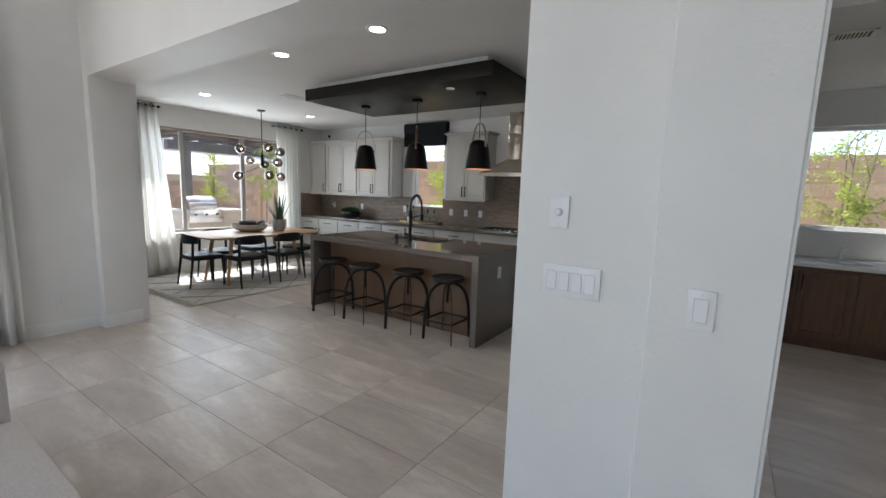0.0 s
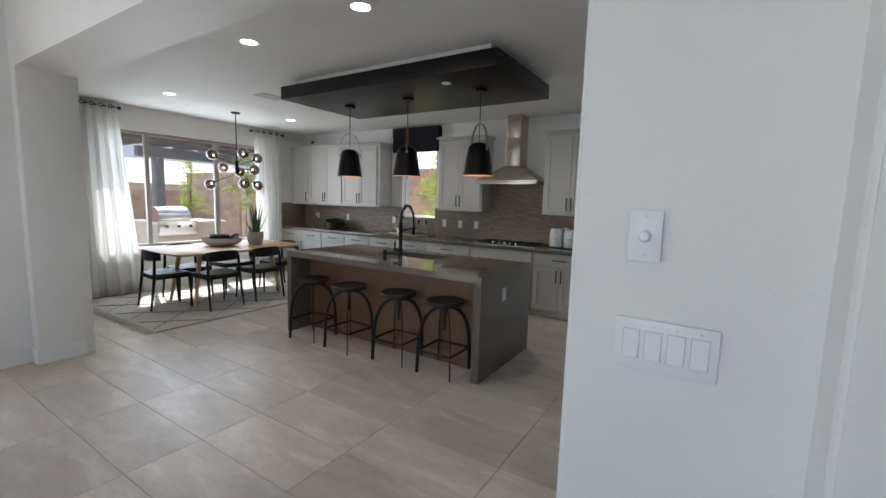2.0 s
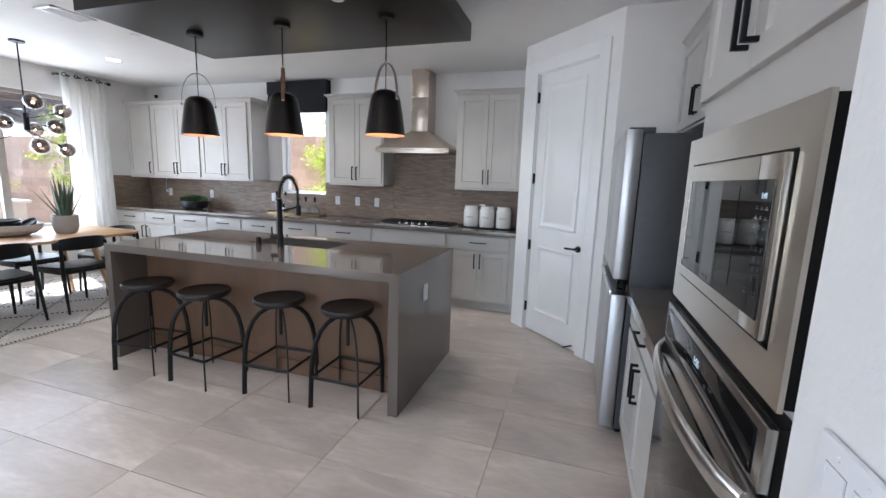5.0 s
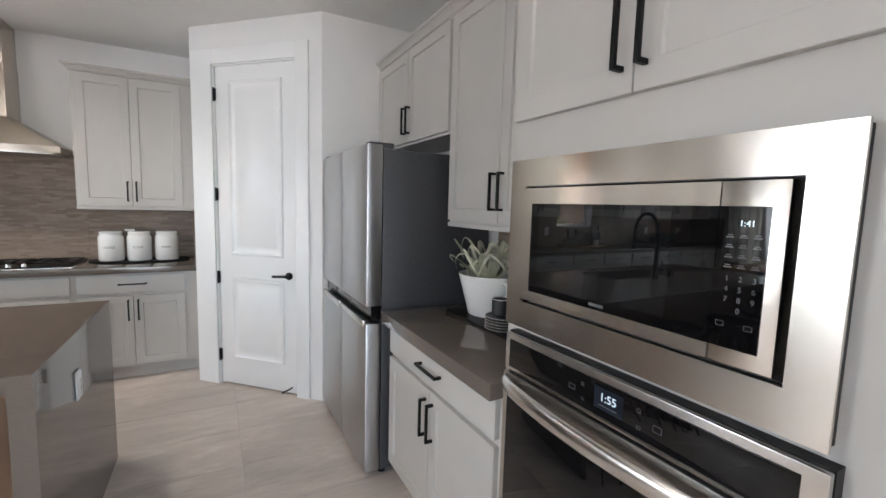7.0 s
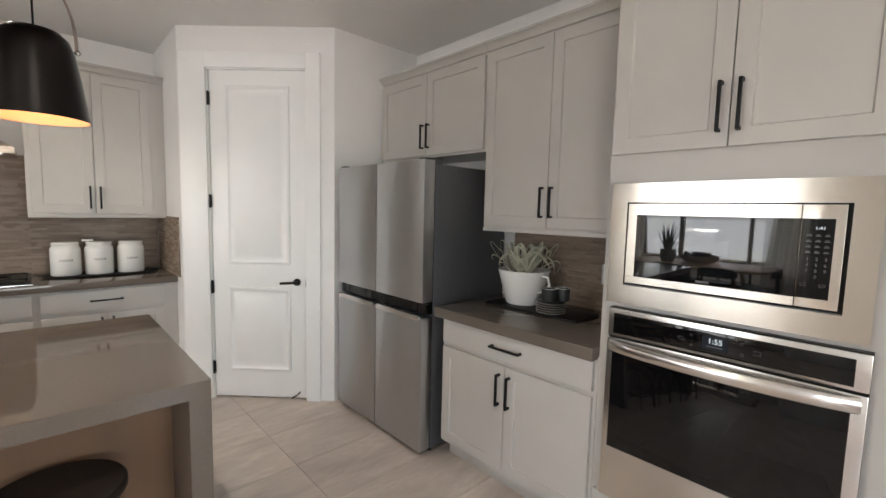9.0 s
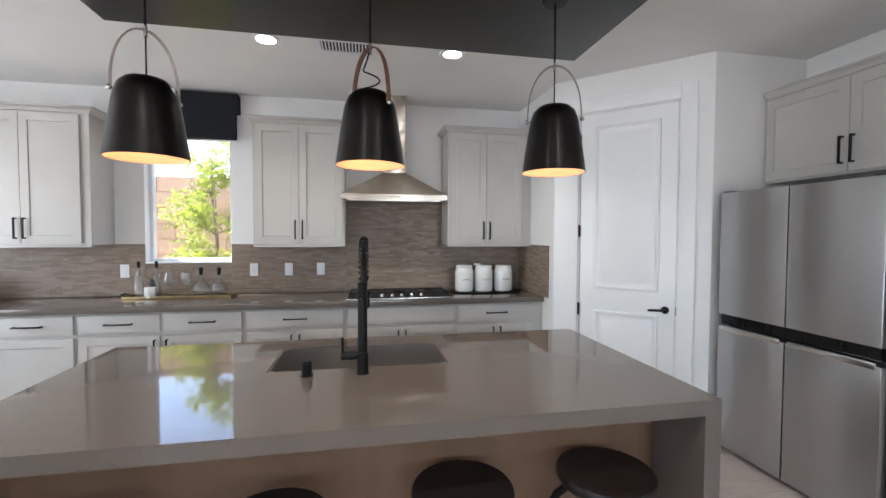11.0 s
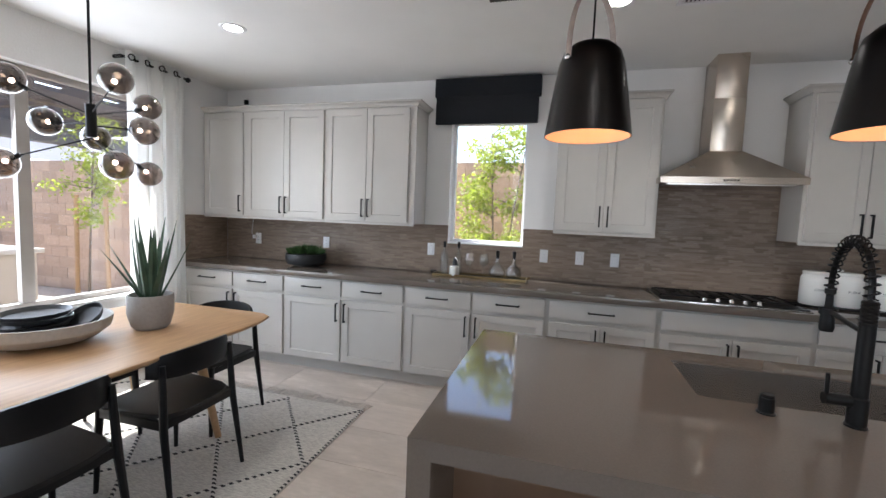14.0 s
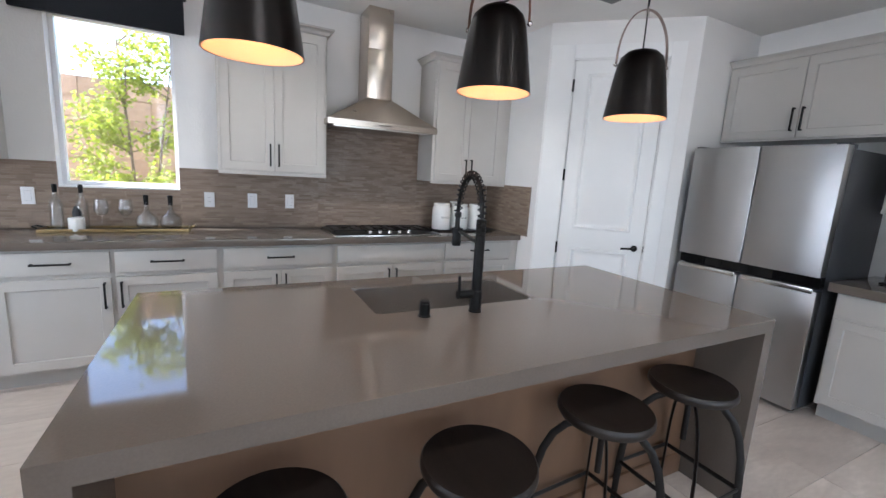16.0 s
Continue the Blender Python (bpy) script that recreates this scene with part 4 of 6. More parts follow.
def plate(name, m, gangs, kind, label, group=""):
    """A wall plate facing its own -y."""
    w, h = 0.071 + 0.046 * (gangs - 1), 0.117
    ob = new(name)
    ob.matrix_world = m
    ROOT[ob.name] = m.translation.copy()
    tagged(ob, label, "outlet" if kind == "outlet" else "switch", group)
    part("cover", abox(-w / 2, w / 2, -0.008, -0.0005, -h / 2, h / 2, bevel=0.0035), WHITEP, ob)
    for g in range(gangs):
        x = (g - (gangs - 1) / 2) * 0.046
        if kind == "rocker":
            bm = bmesh.new()
            f = [(x - 0.0150, -0.0115, -0.0315), (x + 0.0150, -0.0115, -0.0315), (x + 0.0150, -0.0095, 0.0), (x + 0.0150, -0.0085, 0.0315), (x - 0.0150, -0.0085, 0.0315), (x - 0.0150, -0.0095, 0.0)]
            part("switch_frame", ring_plate(x, 0.0150, 0.0315, 0.0018, -0.0095, -0.0078), WHITEP, ob, smooth=None)
            part("recess", ring_plate(x, 0.0168, 0.0333, 0.0008, -0.0082, -0.0078), GAPSHADE, ob, smooth=None)
            vs = [bm.verts.new(v) for v in f]
            bk = [bm.verts.new((v[0], -0.005, v[2])) for v in f]
            bm.faces.new((vs[0], vs[1], vs[2], vs[5]))
            bm.faces.new((vs[5], vs[2], vs[3], vs[4]))
            for k in range(6):
                bm.faces.new((vs[k], vs[(k + 1) % 6], bk[(k + 1) % 6], bk[k]))
            part("rocker", bm, WHITEP, ob, smooth=None)
        elif kind == "dimmer":
            bm = lathe(bmesh.new(), [(0.0135, 0.0), (0.0135, 0.010), (0.0125, 0.016), (0.009, 0.020), (0, 0.0215)], seg=28)
            bmesh.ops.transform(bm, matrix=pose(0, -0.008, 0, 90), verts=bm.verts)
            part("knob", bm, WHITEP, ob, "round dimmer knob")
        else:
            bm = bmesh.new()
            box(bm, x - 0.0165, x + 0.0165, -0.0095, -0.008, -0.033, 0.033, 0.001)
            part("socket", bm, WHITEP, ob)
            bm = bmesh.new()
            for z in (-0.018, 0.014):
                for k in (-0.006, 0.004):
                    box(bm, x + k, x + k + 0.002, -0.0100, -0.0096, z, z + 0.008)
            part("slots", bm, BLACK, ob)
        for z in (-0.045, 0.045):
            bm = lathe(bmesh.new(), [(0, 0.0016), (0.0028, 0.0012), (0.0036, 0)], seg=10)
            bmesh.ops.transform(bm, matrix=pose(x, -0.008, z, 90), verts=bm.verts)
            part("screw", bm, WHITEP, ob)
    return ob


plate("dimmer_switch", pose(-0.525, 1.899, 1.445), 1, "dimmer", "white dimmer switch with a round knob")
plate("light_switch", pose(-0.467, 1.899, 1.195), 4, "rocker", "white four-gang rocker switch plate")
plate("light_switch", pose(-0.056, 1.765, 1.195), 1, "rocker", "white single rocker switch on the nearer wall face")
plate("light_switch", pose(-0.691, 2.075, 1.155, 0, 0, -90), 2, "rocker", "white rocker switch on the wall end")
for x in (-7.20, -6.36, -5.21, -4.14, -3.83, -3.54):
    plate("outlet", pose(x, YN - 0.0115, 1.135), 1, "outlet" if x < -6 or x == -4.14 else "rocker", "white wall plate on the mosaic splashback", "plates on the splashback")
plate("outlet", pose(XE - 0.0115, 3.40, 1.13, 0, 0, -90), 1, "outlet", "white outlet beside the oven tower")
plate("outlet", pose(IX1 + 0.0005, 4.275, 0.69, 0, 0, 90), 1, "outlet", "white outlet on the quartz island end")
plate("outlet", pose(-5.299, 1.62, 0.33, 0, 0, 90), 1, "outlet", "white outlet on the living room wall")
cord = thing("plug_adapter", (-7.235, YN - 0.03, 1.15), "white plug with a thin cord in the outlet", "plug")
part("plug", abox(-0.018, 0.018, -0.02, 0.012, -0.02, 0.02, bevel=0.004), WHITEP, cord)
part("cord", tube(bmesh.new(), [(-0.015, -0.005, 0.0), (-0.035, -0.01, 0.03), (-0.03, 0.0, 0.12), (-0.03, 0.01, 0.215)], 0.0025, 8), WHITEP, cord)
det = thing("sensor", (-7.37, YN - 0.001, 2.60), "small black sensor box on the wall", "sensor")
part("case", abox(-0.022, 0.022, -0.025, 0, -0.025, 0.025, bevel=0.004), BLACK, det)

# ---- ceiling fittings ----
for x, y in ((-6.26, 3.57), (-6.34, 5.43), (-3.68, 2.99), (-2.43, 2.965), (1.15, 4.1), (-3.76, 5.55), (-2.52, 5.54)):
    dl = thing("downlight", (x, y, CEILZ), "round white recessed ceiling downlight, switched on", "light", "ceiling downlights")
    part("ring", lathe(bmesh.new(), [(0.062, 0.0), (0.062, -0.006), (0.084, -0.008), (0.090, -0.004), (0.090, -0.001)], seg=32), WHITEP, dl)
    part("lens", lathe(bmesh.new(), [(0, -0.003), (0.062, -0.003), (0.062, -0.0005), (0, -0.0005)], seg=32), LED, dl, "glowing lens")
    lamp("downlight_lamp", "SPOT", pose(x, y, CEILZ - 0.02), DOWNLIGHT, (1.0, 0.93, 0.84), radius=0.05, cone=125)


def vent(x, y, w, d, rz=0):
    v = thing("ceiling_vent", (x, y, CEILZ), "white louvred ceiling air vent", "vent", rz=rz)
    bm = bmesh.new()
    for a in ((-w / 2, w / 2, -d / 2, -d / 2 + 0.025), (-w / 2, w / 2, d / 2 - 0.025, d / 2), (-w / 2, -w / 2 + 0.025, -d / 2, d / 2), (w / 2 - 0.025, w / 2, -d / 2, d / 2)):
        box(bm, *a, -0.010, -0.0005)
    part("frame", bm, WHITEP, v)
    part("backing", abox(-w / 2 + 0.02, w / 2 - 0.02, -d / 2 + 0.02, d / 2 - 0.02, -0.002, -0.0005), BLACK, v)
    n = int((w - 0.05) / 0.022)
    for k in range(n):
        x0 = -w / 2 + 0.03 + k * 0.022
        part("slat", abox(x0, x0 + 0.009, -d / 2 + 0.025, d / 2 - 0.025, -0.009, -0.002), WHITEP, v)


vent(-5.21, 4.27, 0.34, 0.22, 90)
vent(-3.25, 5.56, 0.38, 0.20)
vent(0.60, 4.77, 0.26, 0.20)
sp = thing("sprinkler_cap", (-2.47, 4.08, 2.535), "round white sprinkler cover in the canopy", "sprinkler")
part("cap", lathe(bmesh.new(), [(0, -0.008), (0.038, -0.008), (0.042, -0.004), (0.042, 0)], seg=28), WHITEP, sp)
sp = thing("sprinkler_cap", (-5.16, 4.82, CEILZ), "round white sprinkler cover in the ceiling", "sprinkler")
part("cap", lathe(bmesh.new(), [(0, -0.008), (0.038, -0.008), (0.042, -0.004), (0.042, 0)], seg=28), WHITEP, sp)

# ---- pendants over the island ----


def pendant(x, y, strap_turn, strap_mat, label, slack):
    p = thing("pendant_lamp", (x, y, 0), label, "pendant lamp", "pendants over the island")
    part("ceiling_rose", lathe(bmesh.new(), [(0, 2.535), (0.06, 2.5345), (0.06, 2.512), (0.055, 2.508), (0, 2.508)], seg=28), BLACK, p)
    part("rod", tube(bmesh.new(), [(0, 0, 2.51), (0, 0, 2.235)], 0.0045, 8), BLACK, p)
    outer = [(0.141, 1.75), (0.134, 1.80), (0.116, 1.92), (0.105, 1.985), (0.092, 2.022), (0.068, 2.045), (0.035, 2.055), (0, 2.056)]
    shade = part("shade", lathe(bmesh.new(), outer, seg=40), WARMBLACK, p, "matt black bell shade")
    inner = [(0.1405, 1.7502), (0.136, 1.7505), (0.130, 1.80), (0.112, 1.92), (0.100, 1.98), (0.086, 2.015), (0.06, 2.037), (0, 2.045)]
    part("lining", lathe(bmesh.new(), inner, seg=40), WARMIN, shade, "inner lining tinted with the bulb's warm glow")
    part("bulb", ball(bmesh.new(), (0, 0, 1.90), 0.035, 16), BULB, p, "glowing bulb")
    part("socket", lathe(bmesh.new(), [(0.018, 1.93), (0.02, 2.04), (0, 2.04)], seg=16), BLACK, p)
    c, s = math.cos(strap_turn), math.sin(strap_turn)
    pts = []
    for k in range(25):
        a = math.pi * k / 24
        r = 0.118 * math.cos(a)
        pts.append((r * c, r * s, 1.985 + 0.245 * math.sin(a) ** 0.85))
    part("strap", tube(bmesh.new(), pts, 0.01, 8, flat=(0.003, 0.0115, (c, s, 0.0))), strap_mat, p, "leather carrying strap")
    for k in (-1, 1):
        part("stud", ball(bmesh.new(), (k * 0.121 * c, k * 0.121 * s, 1.985), 0.010, 10), STEELH, p)
    if slack:
        pts = [(0, 0, 2.235), (-0.012, 0, 2.18)] + [(0.005 + 0.034 * math.cos(math.pi + 0.38 * k), 0.018 * math.sin(0.38 * k), 2.135 - 0.0045 * k + 0.012 * math.sin(0.38 * k)) for k in range(18)] + [(0, 0, 2.055)]
    else:
        pts = [(0, 0, 2.235), (0, 0, 2.15), (0, 0, 2.055)]
    part("cord", tube(bmesh.new(), pts, 0.0032, 8), BLACK, p)
    part("clasp", tube(bmesh.new(), [(0, 0, 2.205), (0, 0, 2.245)], 0.007, 10), STEELH, p)
    lamp("pendant_bulb_lamp", "POINT", pose(x, y, 1.85), PENDANT, (1.0, 0.52, 0.25), radius=0.03)


pendant(-3.938, 4.378, radians(50), LEATHERT, "black bell pendant lamp with a taupe leather strap, lit", False)
pendant(-3.108, 4.365, radians(126), LEATHER, "black bell pendant lamp with brown strap and slack cord, lit", True)
pendant(-2.287, 4.392, radians(155), LEATHERT, "black bell pendant lamp with a taupe strap, lit", False)

# ---- blind over the kitchen window ----
bl = thing("roman_blind", (-4.72, 6.70, 2.31), "black fabric roman blind drawn up over the window", "blind")
part("headrail", abox(-5.20, -4.24, 6.66, YN - 0.002, 2.55, 2.715, bevel=0.008), BLINDF, bl, world=True)
bm = bmesh.new()
for k, (z0, z1, y) in enumerate(((2.33, 2.56, 6.672), (2.305, 2.50, 6.662))):
    box(bm, -5.185, -4.255, y - 0.008, y + 0.03, z0, z1, 0.007)
part("folds", bm, BLINDF, bl, world=True)

# ---- stools at the island ----
stool = thing("bar_stool", (-2.305, 3.91, 0), "backless bar stool with dark round seat and arched iron legs", "stool", "stools along the island")
part("seat", lathe(bmesh.new(), [(0, 0.668), (0.10, 0.669), (0.145, 0.675), (0.162, 0.680), (0.168, 0.672), (0.169, 0.655), (0.160, 0.640), (0.12, 0.636), (0, 0.634)], seg=44), STOOLW, stool, "dark wooden dished seat")
part("screw", tube(bmesh.new(), [(0, 0, 0.636), (0, 0, 0.40)], 0.012, 12), IRON, stool)
part("hub", lathe(bmesh.new(), [(0, 0.60), (0.045, 0.60), (0.05, 0.615), (0.045, 0.634), (0, 0.634)], seg=20), IRON, stool)
for ang in (45, 135, 225, 315):
    c, s = math.cos(radians(ang)), math.sin(radians(ang))
    pts = [(0.240, 0), (0.236, 0.12), (0.231, 0.25), (0.222, 0.36), (0.203, 0.45), (0.172, 0.525), (0.13, 0.575), (0.08, 0.605), (0.03, 0.615)]
    part("leg", tube(bmesh.new(), [(r * c, r * s, z) for r, z in pts], 0.01, 8, flat=(0.015, 0.0055, (c, s, 0.0))), IRON, stool, "arched flat iron leg")
for k in range(4):
    a0, a1 = radians(45 + 90 * k), radians(135 + 90 * k)
    part("footrest", tube(bmesh.new(), [(0.233 * math.cos(a0), 0.233 * math.sin(a0), 0.215), (0.233 * math.cos(a1), 0.233 * math.sin(a1), 0.215)], 0.01, 8, flat=(0.012, 0.004, (0, 0, 1))), IRON, stool)
LOW = 0.95
for ob in stool.children:
    ob.data.transform(Matrix.Diagonal((1, 1, LOW, 1)))
for x, y, rz in ((-2.82, 3.905, 3), (-3.40, 3.84, -4), (-3.945, 3.85, 6)):
    copy_thing(stool, pose(x, y, 0, 0, 0, rz))

# ---- dining table and chairs ----
TCX, TCY = -6.335, 4.30
table = thing("dining_table", (TCX, TCY, 0), "oak dining table with rounded top and splayed legs", "table")
bm = bmesh.new()
outline = []
N = 72
for k in range(N):
    a = 2 * math.pi * k / N
    e = 11
    cx, sy = math.cos(a), math.sin(a)
    r = (abs(cx / 0.555) ** e + abs(sy / 0.95) ** e) ** (-1 / e)
    px, py = r * cx, r * sy
    outline.append((px * (1.02 - 0.07 * (py / 0.95) ** 2), py))
levels = [(0.722, 0.955), (0.738, 0.995), (0.744, 1.0), (0.751, 1.0), (0.755, 0.992)]
rings = [[bm.verts.new((x * s, y * s, z)) for x, y in outline] for z, s in levels]
for a, b in zip(rings, rings[1:]):
    for k in range(N):
        q = (k + 1) % N
        bm.faces.new((a[k], a[q], b[q], b[k]))
bm.faces.new(rings[0][::-1])
bm.faces.new(rings[-1])
part("tabletop", bm, OAK, table)
for sx in (-1, 1):
    for sy in (-1, 1):
        part("leg", tube(bmesh.new(), [(sx * 0.26, sy * 0.52, 0.722), (sx * 0.325, sy * 0.64, 0.02), (sx * 0.327, sy * 0.643, 0.012)], 0.02, 12, radii=(0.032, 0.019, 0.017)), OAK, table)
part("apron", abox(-0.26, 0.26, -0.52, 0.52, 0.69, 0.722, bevel=0.004), OAK, table)

chair = thing("dining_chair", (0, 0, 0), "black wooden dining chair with curved backrest and leather seat", "chair", "chairs round the table")
bm = bmesh.new()
N = 24
rings = []
for z, s in ((0.437, 0.97), (0.441, 1.0), (0.457, 1.0), (0.461, 0.985)):
    ring = []
    for k in range(N):
        a = 2 * math.pi * k / N
        r = (abs(math.cos(a) / 0.235) ** 6 + abs(math.sin(a) / 0.225) ** 6) ** (-1 / 6)
        x, y = r * math.cos(a), r * math.sin(a)
        ring.append(bm.verts.new((x * s * (1.0 + 0.10 * y / 0.22), y * s, z - 0.012 * (1 - (x / 0.235) ** 2))))
    rings.append(ring)
for a, b in zip(rings, rings[1:]):
    for k in range(N):
        bm.faces.new((a[k], a[(k + 1) % N], b[(k + 1) % N], b[k]))
bm.faces.new(rings[0][::-1])
bm.faces.new(rings[-1])
part("seat", bm, SEATB, chair, "black leather seat pad")
bm = bmesh.new()
for a in ((-0.215, 0.215, 0.185, 0.21), (-0.20, 0.20, -0.215, -0.19), (-0.225, -0.20, -0.2, 0.2), (0.20, 0.225, -0.2, 0.2)):
    box(bm, *a, 0.392, 0.437, 0.004)
part("seat_frame", bm, BLACKW, chair)
for sx in (-1, 1):
    part("front_leg", tube(bmesh.new(), [(sx * 0.212, 0.195, 0.44), (sx * 0.228, 0.215, 0.0)], 0.016, 10, radii=(0.020, 0.011)), BLACKW, chair)
    part("back_leg", tube(bmesh.new(), [(sx * 0.228, -0.265, 0.0), (sx * 0.215, -0.210, 0.40), (sx * 0.208, -0.200, 0.60), (sx * 0.205, -0.195, 0.70)], 0.016, 10, radii=(0.011, 0.019, 0.017, 0.014)), BLACKW, chair)
bm = bmesh.new()
rings = []
for k in range(17):
    u = -1 + 2 * k / 16
    x = 0.232 * math.sin(u * 1.25) / math.sin(1.25)
    y = -0.238 + 0.105 * (1 - math.cos(u * 1.25)) / (1 - math.cos(1.25))
    h = 0.068 * (1 - 0.35 * u * u)
    n = Vector((x, y + 0.02, 0)).normalized()
    zc = 0.682 + 0.015 * (1 - u * u)
    c = Vector((x, y, zc))
    rings.append([bm.verts.new(c + n * o + Vector((0, 0, dz))) for o, dz in ((0.010, -h), (0.014, -h * 0.6), (0.014, h * 0.6), (0.008, h), (-0.008, h), (-0.012, 0), (-0.006, -h))])
for a, b in zip(rings, rings[1:]):
    for k in range(7):
        bm.faces.new((a[k], a[(k + 1) % 7], b[(k + 1) % 7], b[k]))
bm.faces.new(rings[0][::-1])
bm.faces.new(rings[-1])
part("backrest", bm, BLACKW, chair, "curved black wooden backrest")
# the first chair stands at the table's long side, its back to the island
spots = [(-5.95, 3.91, 90), (-5.95, 4.55, 90), (-6.69, 3.92, -90), (-6.70, 4.58, -90), (-6.415, 3.51, -5), (-6.285, 5.145, 180)]
chair.matrix_world = pose(spots[0][0], spots[0][1], 0.012, 0, 0, spots[0][2])
for x, y, rz in spots[1:]:
    copy_thing(chair, pose(x, y, 0.012, 0, 0, rz))

# ---- rug ----
RX0, RX1, RY0, RY1 = -7.42, -5.32, 2.90, 5.60
rug = thing("rug", (-6.37, 4.25, 0), "cream woven wool rug with braided dark diamond lines and fringe", "rug")
RUGM = mat("cream_wool", (0.50, 0.47, 0.43), 0.95, noise_scale=38, vary=0.26, bump=1.0, bump_scale=200, stretch=(1, 5, 1))
BRAID = mat("braid", (0.3, 0.3, 0.3), 0.9)
bn, bl_ = BRAID.node_tree.nodes, BRAID.node_tree.links
wv, rp, tcn = bn.new("ShaderNodeTexWave"), bn.new("ShaderNodeValToRGB"), bn.new("ShaderNodeTexCoord")
wv.bands_direction = "Y"
wv.inputs["Scale"].default_value = 11
wv.inputs["Distortion"].default_value = 0.6
bl_.new(tcn.outputs["Object"], wv.inputs["Vector"])
bl_.new(wv.outputs["Fac"], rp.inputs[0])
rp.color_ramp.elements[0].position, rp.color_ramp.elements[0].color = 0.40, (0.02, 0.02, 0.022, 1)
rp.color_ramp.elements[1].position, rp.color_ramp.elements[1].color = 0.60, (0.55, 0.52, 0.48, 1)
bl_.new(rp.outputs[0], bn["Principled BSDF"].inputs["Base Color"])
bm = bmesh.new()
nx, ny = 42, 54
grid = [[bm.verts.new((RX0 + (RX1 - RX0) * i / nx, RY0 + (RY1 - RY0) * j / ny, 0.0105 + 0.0015 * noise.noise(Vector((i * 0.5, j * 0.5, 0))))) for j in range(ny + 1)] for i in range(nx + 1)]
for i in range(nx):
    for j in range(ny):
        bm.faces.new((grid[i][j], grid[i + 1][j], grid[i + 1][j + 1], grid[i][j + 1]))
ret = bmesh.ops.extrude_face_region(bm, geom=list(bm.faces))
for v in ret["geom"]:
    if isinstance(v, bmesh.types.BMVert):
        v.co.z = 0.001
part("weave", bm, RUGM, rug, world=True)


def braid(x0, y0, x1, y1):
    """One braided line, cut to the rug's edges."""
    n = max(2, int(math.hypot(x1 - x0, y1 - y0) / 0.012))
    bm = tube(bmesh.new(), [(x0 + (x1 - x0) * k / n, y0 + (y1 - y0) * k / n, 0.012 + 0.002 * (k % 2)) for k in range(n + 1)], 0.01, 6, flat=(0.010, 0.005, (-(y1 - y0), x1 - x0, 0.0)))
    part("braid", bm, BRAID, rug, "black and white braid", world=True)


SL = 1.14
for c0 in np.arange(-8.95, -2.5, 0.60):
    for sgn in (1, -1):
        # x = c0 + sgn * (5.56 - y) / SL
        ys = [RY0 + 0.04, RY1 - 0.03]
        lim = [(5.56 - SL * sgn * (xe - c0)) for xe in (RX0 + 0.02, RX1 - 0.02)]
        lo, hi = max(ys[0], min(lim)), min(ys[1], max(lim))
        if hi - lo > 0.1:
            braid(c0 + sgn * (5.56 - lo) / SL, lo, c0 + sgn * (5.56 - hi) / SL, hi)
braid(RX1 - 0.008, RY0 + 0.01, RX1 - 0.008, RY1 - 0.01)
for y0, sgn in ((RY0, -1), (RY1, 1)):
    bm = bmesh.new()
    for k in range(150):
        x = RX0 + (RX1 - RX0) * (k + 0.5) / 150
        L = 0.10 + random.uniform(-0.02, 0.03)
        dx = random.uniform(-0.03, 0.03)
        tube(bm, [(x, y0, 0.006), (x + dx * 0.5, y0 + sgn * L * 0.5, 0.005), (x + dx, y0 + sgn * L, 0.003)], 0.004, 5, radii=(0.0045, 0.0035, 0.002))
    part("fringe", bm, RUGM, rug, "knotted cream fringe", world=True)["kind"] = "stuff"

# ---- chandelier ----
HUB = Vector((-6.62, 4.66, 1.90))
ch = thing("chandelier", tuple(HUB), "black sputnik chandelier with smoked glass globes, lit", "chandelier")
part("ceiling_rose", lathe(bmesh.new(), [(0, 0.839), (0.065, 0.8385), (0.065, 0.822), (0.03, 0.812), (0, 0.812)], seg=28), BLACK, ch)
part("stem", tube(bmesh.new(), [(0, 0, 0.82), (0, 0, 0.05)], 0.007, 10), BLACK, ch)
part("hub", tube(bmesh.new(), [(0, 0, 0.115), (0, 0, -0.07)], 0.027, 14), BLACK, ch)
GL = [(-0.25, -0.24, 0.20), (0.33, -0.10, 0.21), (-0.02, 0.36, 0.19), (-0.32, -0.03, 0.02), (0.22, 0.14, -0.01), (-0.28, 0.22, -0.03), (-0.27, -0.27, -0.25), (0.23, -0.03, -0.23), (-0.02, 0.36, -0.24), (0.30, -0.30, -0.02)][:9]
for g in GL:
    v = Vector(g)
    d = v.normalized()
    part("arm", tube(bmesh.new(), [Vector((0, 0, v.z * 0.3)), v - d * 0.085], 0.004, 8), BLACK, ch)
    cup = part("lampholder", tube(bmesh.new(), [v - d * 0.095, v - d * 0.05], 0.013, 12), BLACK, ch)
    gl = part("globe", ball(bmesh.new(), v, 0.080, 28), SMOKE, ch, "smoked glass globe", smooth=80)
    gl.visible_shadow = False
    part("bulb", ball(bmesh.new(), v - d * 0.022, 0.014, 12), GLOBULB, gl, "small glowing bulb")

# ---- curtains ----


